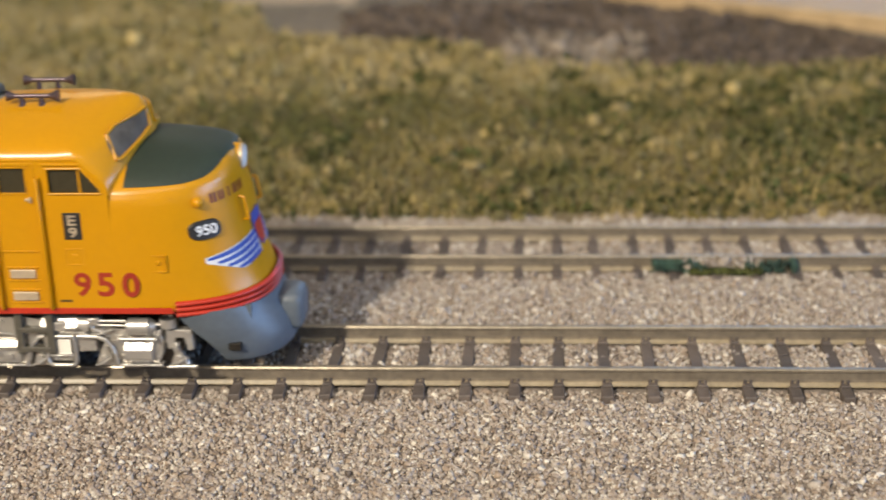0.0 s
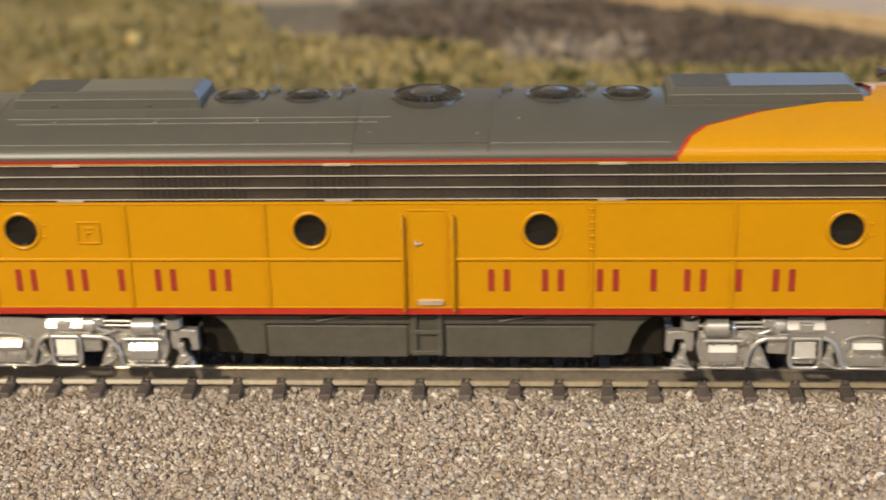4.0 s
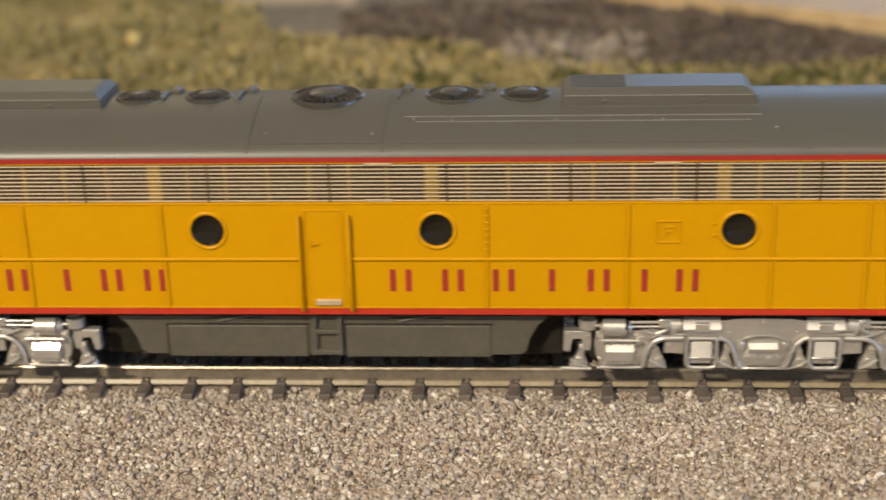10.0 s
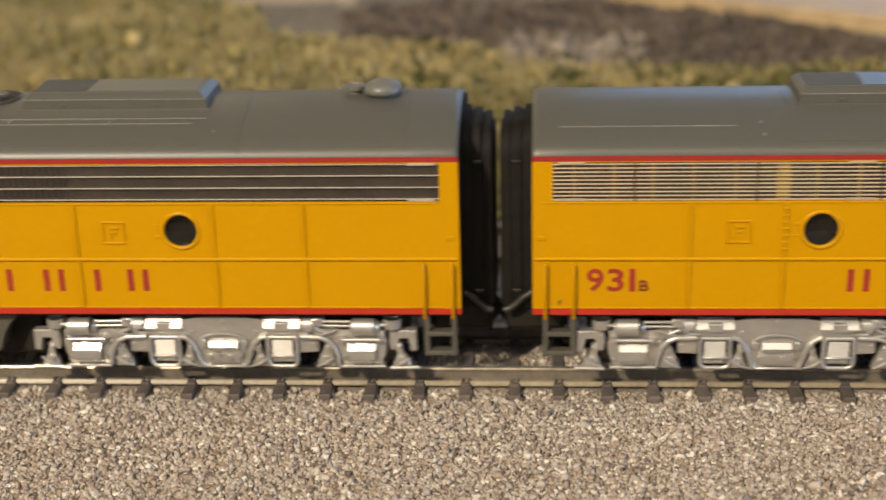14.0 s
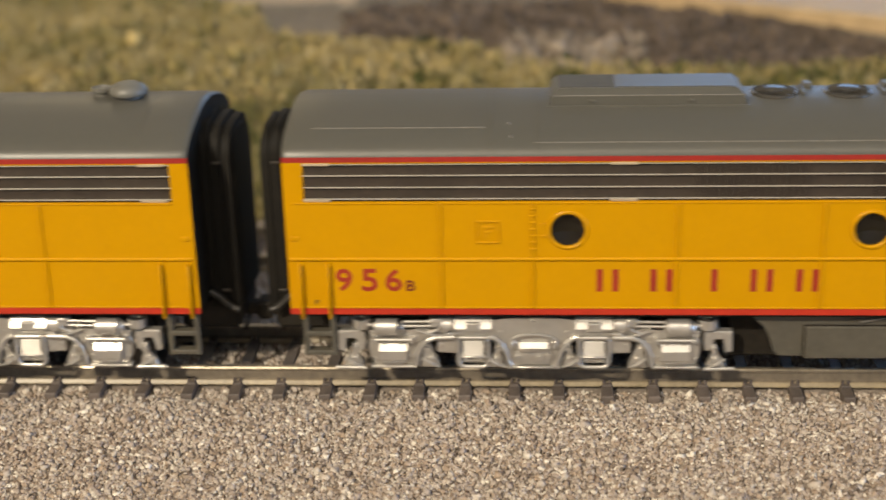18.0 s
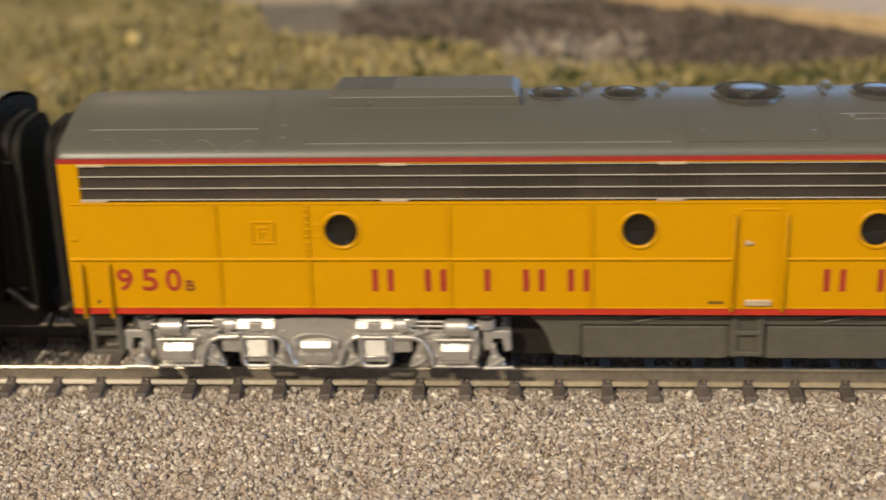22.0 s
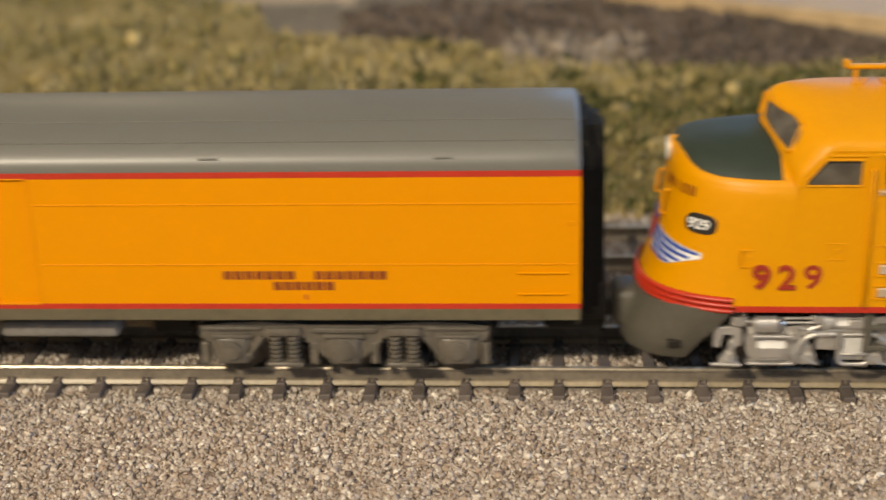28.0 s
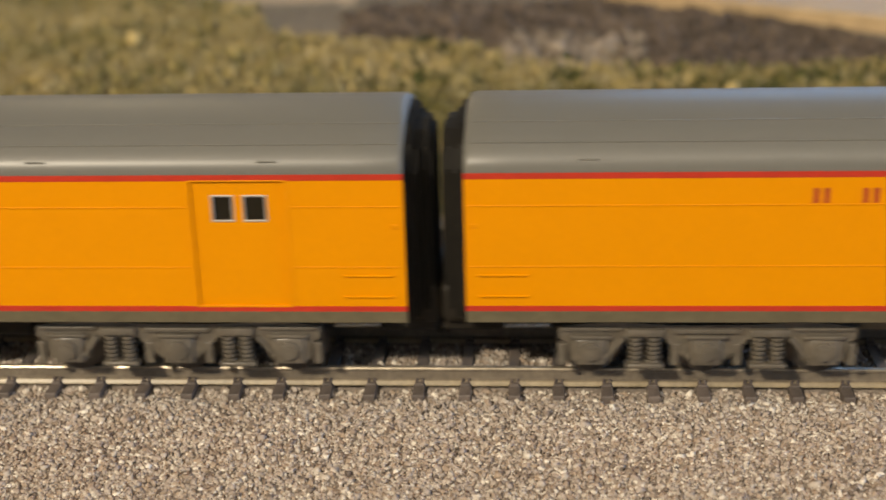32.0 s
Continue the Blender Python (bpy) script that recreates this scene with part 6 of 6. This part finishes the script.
# ---- baggage cars ----
def build_coach(label, left, right, doors, windows, letters=None, group="baggage cars", lift=0.0, tilt=0.0):
    """left, right: the ends of the body; doors (x0, x1), windows (x0, x1, z0, z1); all counted from the right end."""
    length = right - left
    c = thing("baggage_car", label, "baggage car", (right, 0, lift), group)
    c.matrix_basis = c.matrix_basis @ pose(0, 0, 0, 0, tilt, 0)
    y = -SIDE
    for s in (-1, 1):
        bm = skin(bmesh.new(), -length, 0, 12.85, 38.7, s * SIDE, -s * 0.7, [(a, b, 15.7, 37.8) for a, b in doors] if s < 0 else ())
        part("side_shell", bm, ORANGE, c, "smooth orange-yellow car side", smooth=None)
    for a, b in doors:
        wins = [w for w in windows if a < w[0] < b]
        bm = skin(bmesh.new(), a, b, 15.7, 37.8, y + 0.42, 0.6, wins)
        d = part("sliding_door", bm, ORANGE, c, "recessed sliding baggage door")
        bm = bmesh.new()
        box(bm, a, b, y - 0.12, y + 0.4, 15.55, 15.9, 0.05)
        box(bm, a, b, y - 0.12, y + 0.4, 37.6, 37.85, 0.05)
        for e in (a, b):
            box(bm, e - 0.35, e + 0.35, y - 0.14, y + 0.3, 15.7, 37.7, 0.08)
        part("door_track", bm, ORANGE, d)
        for w in wins:
            bm = bmesh.new()
            box(bm, w[0], w[1], y + 0.8, y + 0.95, w[2], w[3])
            g = part("window", bm, GLASS, d, "small dark door window")
            bm = bmesh.new()
            t = 0.3
            for e, f, h, k in ((w[0] - t, w[1] + t, w[3] - 0.1, w[3] + t), (w[0] - t, w[1] + t, w[2] - t, w[2] + 0.1), (w[0] - t, w[0] + 0.1, w[2], w[3]), (w[1] - 0.1, w[1] + t, w[2], w[3])):
                box(bm, e, f, y + 0.26, y + 0.62, h, k, 0.12)
            part("window_frame", bm, SILVER, d, "bright metal window frame")
    arch = [(a * 0.96, 38.6 + (b - 38.6) * 0.84) for a, b in both(COACH_LINE)]
    for x0, x1 in ((-length, -length + 0.8), (-0.8, 0)):
        bm = extrude_x(bmesh.new(), [(-SIDE + 0.01, 12.1), *arch, (SIDE - 0.01, 12.1)], x0, x1)
        part("end_wall", bm, BLACK, c, "dark car end")
    bm = bmesh.new()
    box(bm, -length + 1, -1, -15.0, 15.0, 12.4, 38.4)
    part("interior", bm, BLACK, c)
    bm = bmesh.new()
    roof_skin(bm, -length + 0.01, -0.01, COACH_LINE, 1.2)
    part("roof", bm, ROOF_COACH, c, "smooth satin grey arched roof", smooth=60)
    bm = bmesh.new()
    for yy, z in ((-9.6, on_roof(9.6, COACH_LINE)), (-14.6, on_roof(14.6, COACH_LINE))):
        box(bm, -length + 1, -1, yy - 0.12, yy + 0.12, z - 0.1, z + 0.14)
    part("roof_seam", bm, ROOF_COACH, c)
    for x in (-22.0, -60.0, -length + 20.0):
        bm = bmesh.new()
        box(bm, x - 1.6, x + 1.6, -17.0, -16.5, 40.6, 40.95, 0.1)
        part("roof_grab", bm, ROOF_COACH, c)
    for s in (-1, 1):
        bm = bmesh.new()
        box(bm, -length, 0, s * SIDE - 0.07, s * SIDE + 0.07, 37.75, 38.75)
        part("upper_stripe", bm, RED, c, "red stripe under the roof")
        bm = bmesh.new()
        box(bm, -length, 0, s * SIDE - 0.07, s * SIDE + 0.07, 14.8, 15.75)
        part("sill_stripe", bm, RED, c, "red sill stripe")
        bm = bmesh.new()
        box(bm, -length, 0, s * SIDE - 0.05, s * SIDE + 0.05, 12.8, 14.82)
        part("side_sill", bm, SILL, c, "dark olive-grey side sill")
    spans, edge = [], -length
    for a, b in sorted(doors):
        spans.append((edge + 0.6, a - 0.6))
        edge = b
    spans.append((edge + 0.6, -0.6))
    for a, b in spans:
        for z in (33.2, 22.7):
            bm = bmesh.new()
            box(bm, a, b, y - 0.13, y + 0.05, z - 0.1, z + 0.13, 0.06)
            part("side_seam", bm, ORANGE, c)
    for x in (-6.2, -length + 6.2):
        for z in (21.2, 17.5):
            bm = bmesh.new()
            rod(bm, (x - 4, y - 0.16, z), (x + 4, y - 0.16, z), 0.2, 6)
            for e in (-4, 4):
                rod(bm, (x + e, y - 0.16, z), (x + e, y + 0.05, z), 0.2, 6)
            part("grab_iron", bm, ORANGE, c)
    for x in (-1.6, -length + 1.6):
        bm = bmesh.new()
        box(bm, x - 0.5, x + 0.5, y - 0.2, y + 0.05, 29.4, 30.2, 0.1)
        part("lamp_bracket", bm, ORANGE, c)
    bm = bmesh.new()
    box(bm, -length + 4, -4, -4.5, 4.5, 8.6, 12.4, 0.3)
    box(bm, -length + 66, -66, -8.5, 8.5, 7.4, 12.4, 0.4)
    box(bm, -length + 6, -6, -14.0, 14.0, 11.2, 12.3)
    part("underframe", bm, COACH_UNDER, c, "centre sill and floor, coloured brown for bounced light")
    bm = bmesh.new()
    box(bm, -161.6, -143.6, -13.2, -4.0, 4.6, 10.0, 0.3)
    box(bm, -159.0, -146.0, -12.0, -5.0, 9.8, 11.6)
    part("battery_box", bm, UNDER, c, "grey underfloor equipment box")
    bm = bmesh.new()
    box(bm, -99.9, -79.2, -13.0, -7.0, 7.4, 10.4, 0.8, 3)
    part("air_tank", bm, ROOF_TRIM, c, "grey underfloor tank", smooth=50)
    bm = bmesh.new()
    for x in (-122.0, -70.0):
        box(bm, x - 3.5, x + 3.5, -11.0, -6.0, 7.5, 11.5, 0.3)
    rod(bm, (-200, -6, 9.4), (-75, -6, 9.4), 0.4, 6)
    part("brake_gear", bm, BLACK, c)
    for x in (-39.8, -length + 39.8):
        coach_truck(c, x).matrix_basis = pose(x * MM, 0, (-lift + x * math.sin(radians(tilt))) * MM)
    for x, e in ((0, 1), (-length, -1)):
        coupler(c, x, e)
        # Rounded black block added for the dark shade low between the vehicles.
        bm = box(bmesh.new(), min(x, x + e * 4.8), max(x, x + e * 4.8), -9.6, 9.6, 9.0, 16.4, 1.4, 3)
        part("gap_shade_block", bm, BLACK, c, "rounded black block for the shade between the ends", smooth=50)
        z0, first = 12.0, None
        for a, b, w, h in ((0.0, 1.0, 14.6, 44.6), (0.95, 2.0, 13.2, 43.4), (1.95, 3.4, 9.8, 43.0), (3.35, 4.1, 9.0, 41.8)):
            pts = [(-w, z0), (-w, h - 6.0), (-w * 0.86, h - 2.4), (-w * 0.5, h - 0.4), (0, h), (w * 0.5, h - 0.4), (w * 0.86, h - 2.4), (w, h - 6.0), (w, z0)]
            bm = extrude_x(bmesh.new(), pts, x + e * a, x + e * b)
            if first is None:
                first = part("diaphragm", bm, RUBBER, c, "black gangway diaphragm")
            else:
                part("bellows_fold", bm, RUBBER, first)
    if letters:
        letters(c, y)
    return c


SILL = material("sill_olive", (0.115, 0.096, 0.055), 0.5, spread=0.15, bump=0.04)


def mail_letters(c, y):
    letter_bars(c, [(x, w) for x, w in zip(COACH_U, WU)], 34.7, 2.5, 2.5, y, DECAL_RED, weight=0.34)
    letter_bars(c, [(x, w) for x, w in zip(COACH_P, WP)], 34.7, 2.5, 2.5, y, DECAL_RED, weight=0.34)
    lettering("car_number", "5 6 4 3", -140.6, 19.7, 8.8, 1.8, y - 0.02, DECAL_RED, c, "small red car number")
    for words, z in (((-58.2, 7), (-43.0, 7)), 20.8), (((-50.0, 6),), 18.9):
        for x0, n in words:
            letter_bars(c, [(x0 + k * 1.75, True) for k in range(n)], z, 1.4, 1.5, y, DECAL_BROWN, weight=0.44)
    letter_bars(c, [(-45.3, False)], 16.9, 1.4, 0.9, y, DECAL_RED)


COACH_U = (-225.4, -217.7, -210.7, -203.6, -195.9)
COACH_P = (-162.1, -154.3, -147.0, -140.1, -133.5, -126.7, -119.9)

TRAIN += [
    build_coach("orange-yellow baggage car with grey roof and red stripes on dark trucks", -1532.0, -1250.0,
                [(-190.8, -167.5), (-114.0, -90.4)], [(-181.2, -176.7, 29.7, 35.6), (-105.0, -99.9, 29.7, 35.7)], mail_letters, tilt=-0.09),
    build_coach("orange-yellow baggage car with small paired door windows", -1823.8, -1541.8,
                [(-35.1, -19.1)], [(-31.3, -28.1, 30.8, 34.9), (-26.1, -22.6, 30.8, 34.9)], lift=-0.55),
]


# ---- movement ----
def motions():
    for u in TRAIN:
        base = u.matrix_basis.copy()
        walk(u, [(t, Matrix.Translation((d * MM, 0, 0)) @ base) for t, d in RUN])
    ts = np.linspace(0.0, 32.0, 3201)
    far = np.interp(ts, [r[0] for r in RUN], [r[1] for r in RUN])
    for ob, x, r in WHEELS:
        step = radians(80.0) * r
        marks = np.append(np.arange(0.0, far[-1], step), far[-1])
        rows, last = [], -1
        for d in marks:
            t = float(np.interp(d, far, ts))
            if frame(t) == last:
                continue
            last = frame(t)
            rows.append((t, pose(x * MM, 0, r * MM, 0, math.degrees(d / r), 0)))
        walk(ob, rows)


motions()
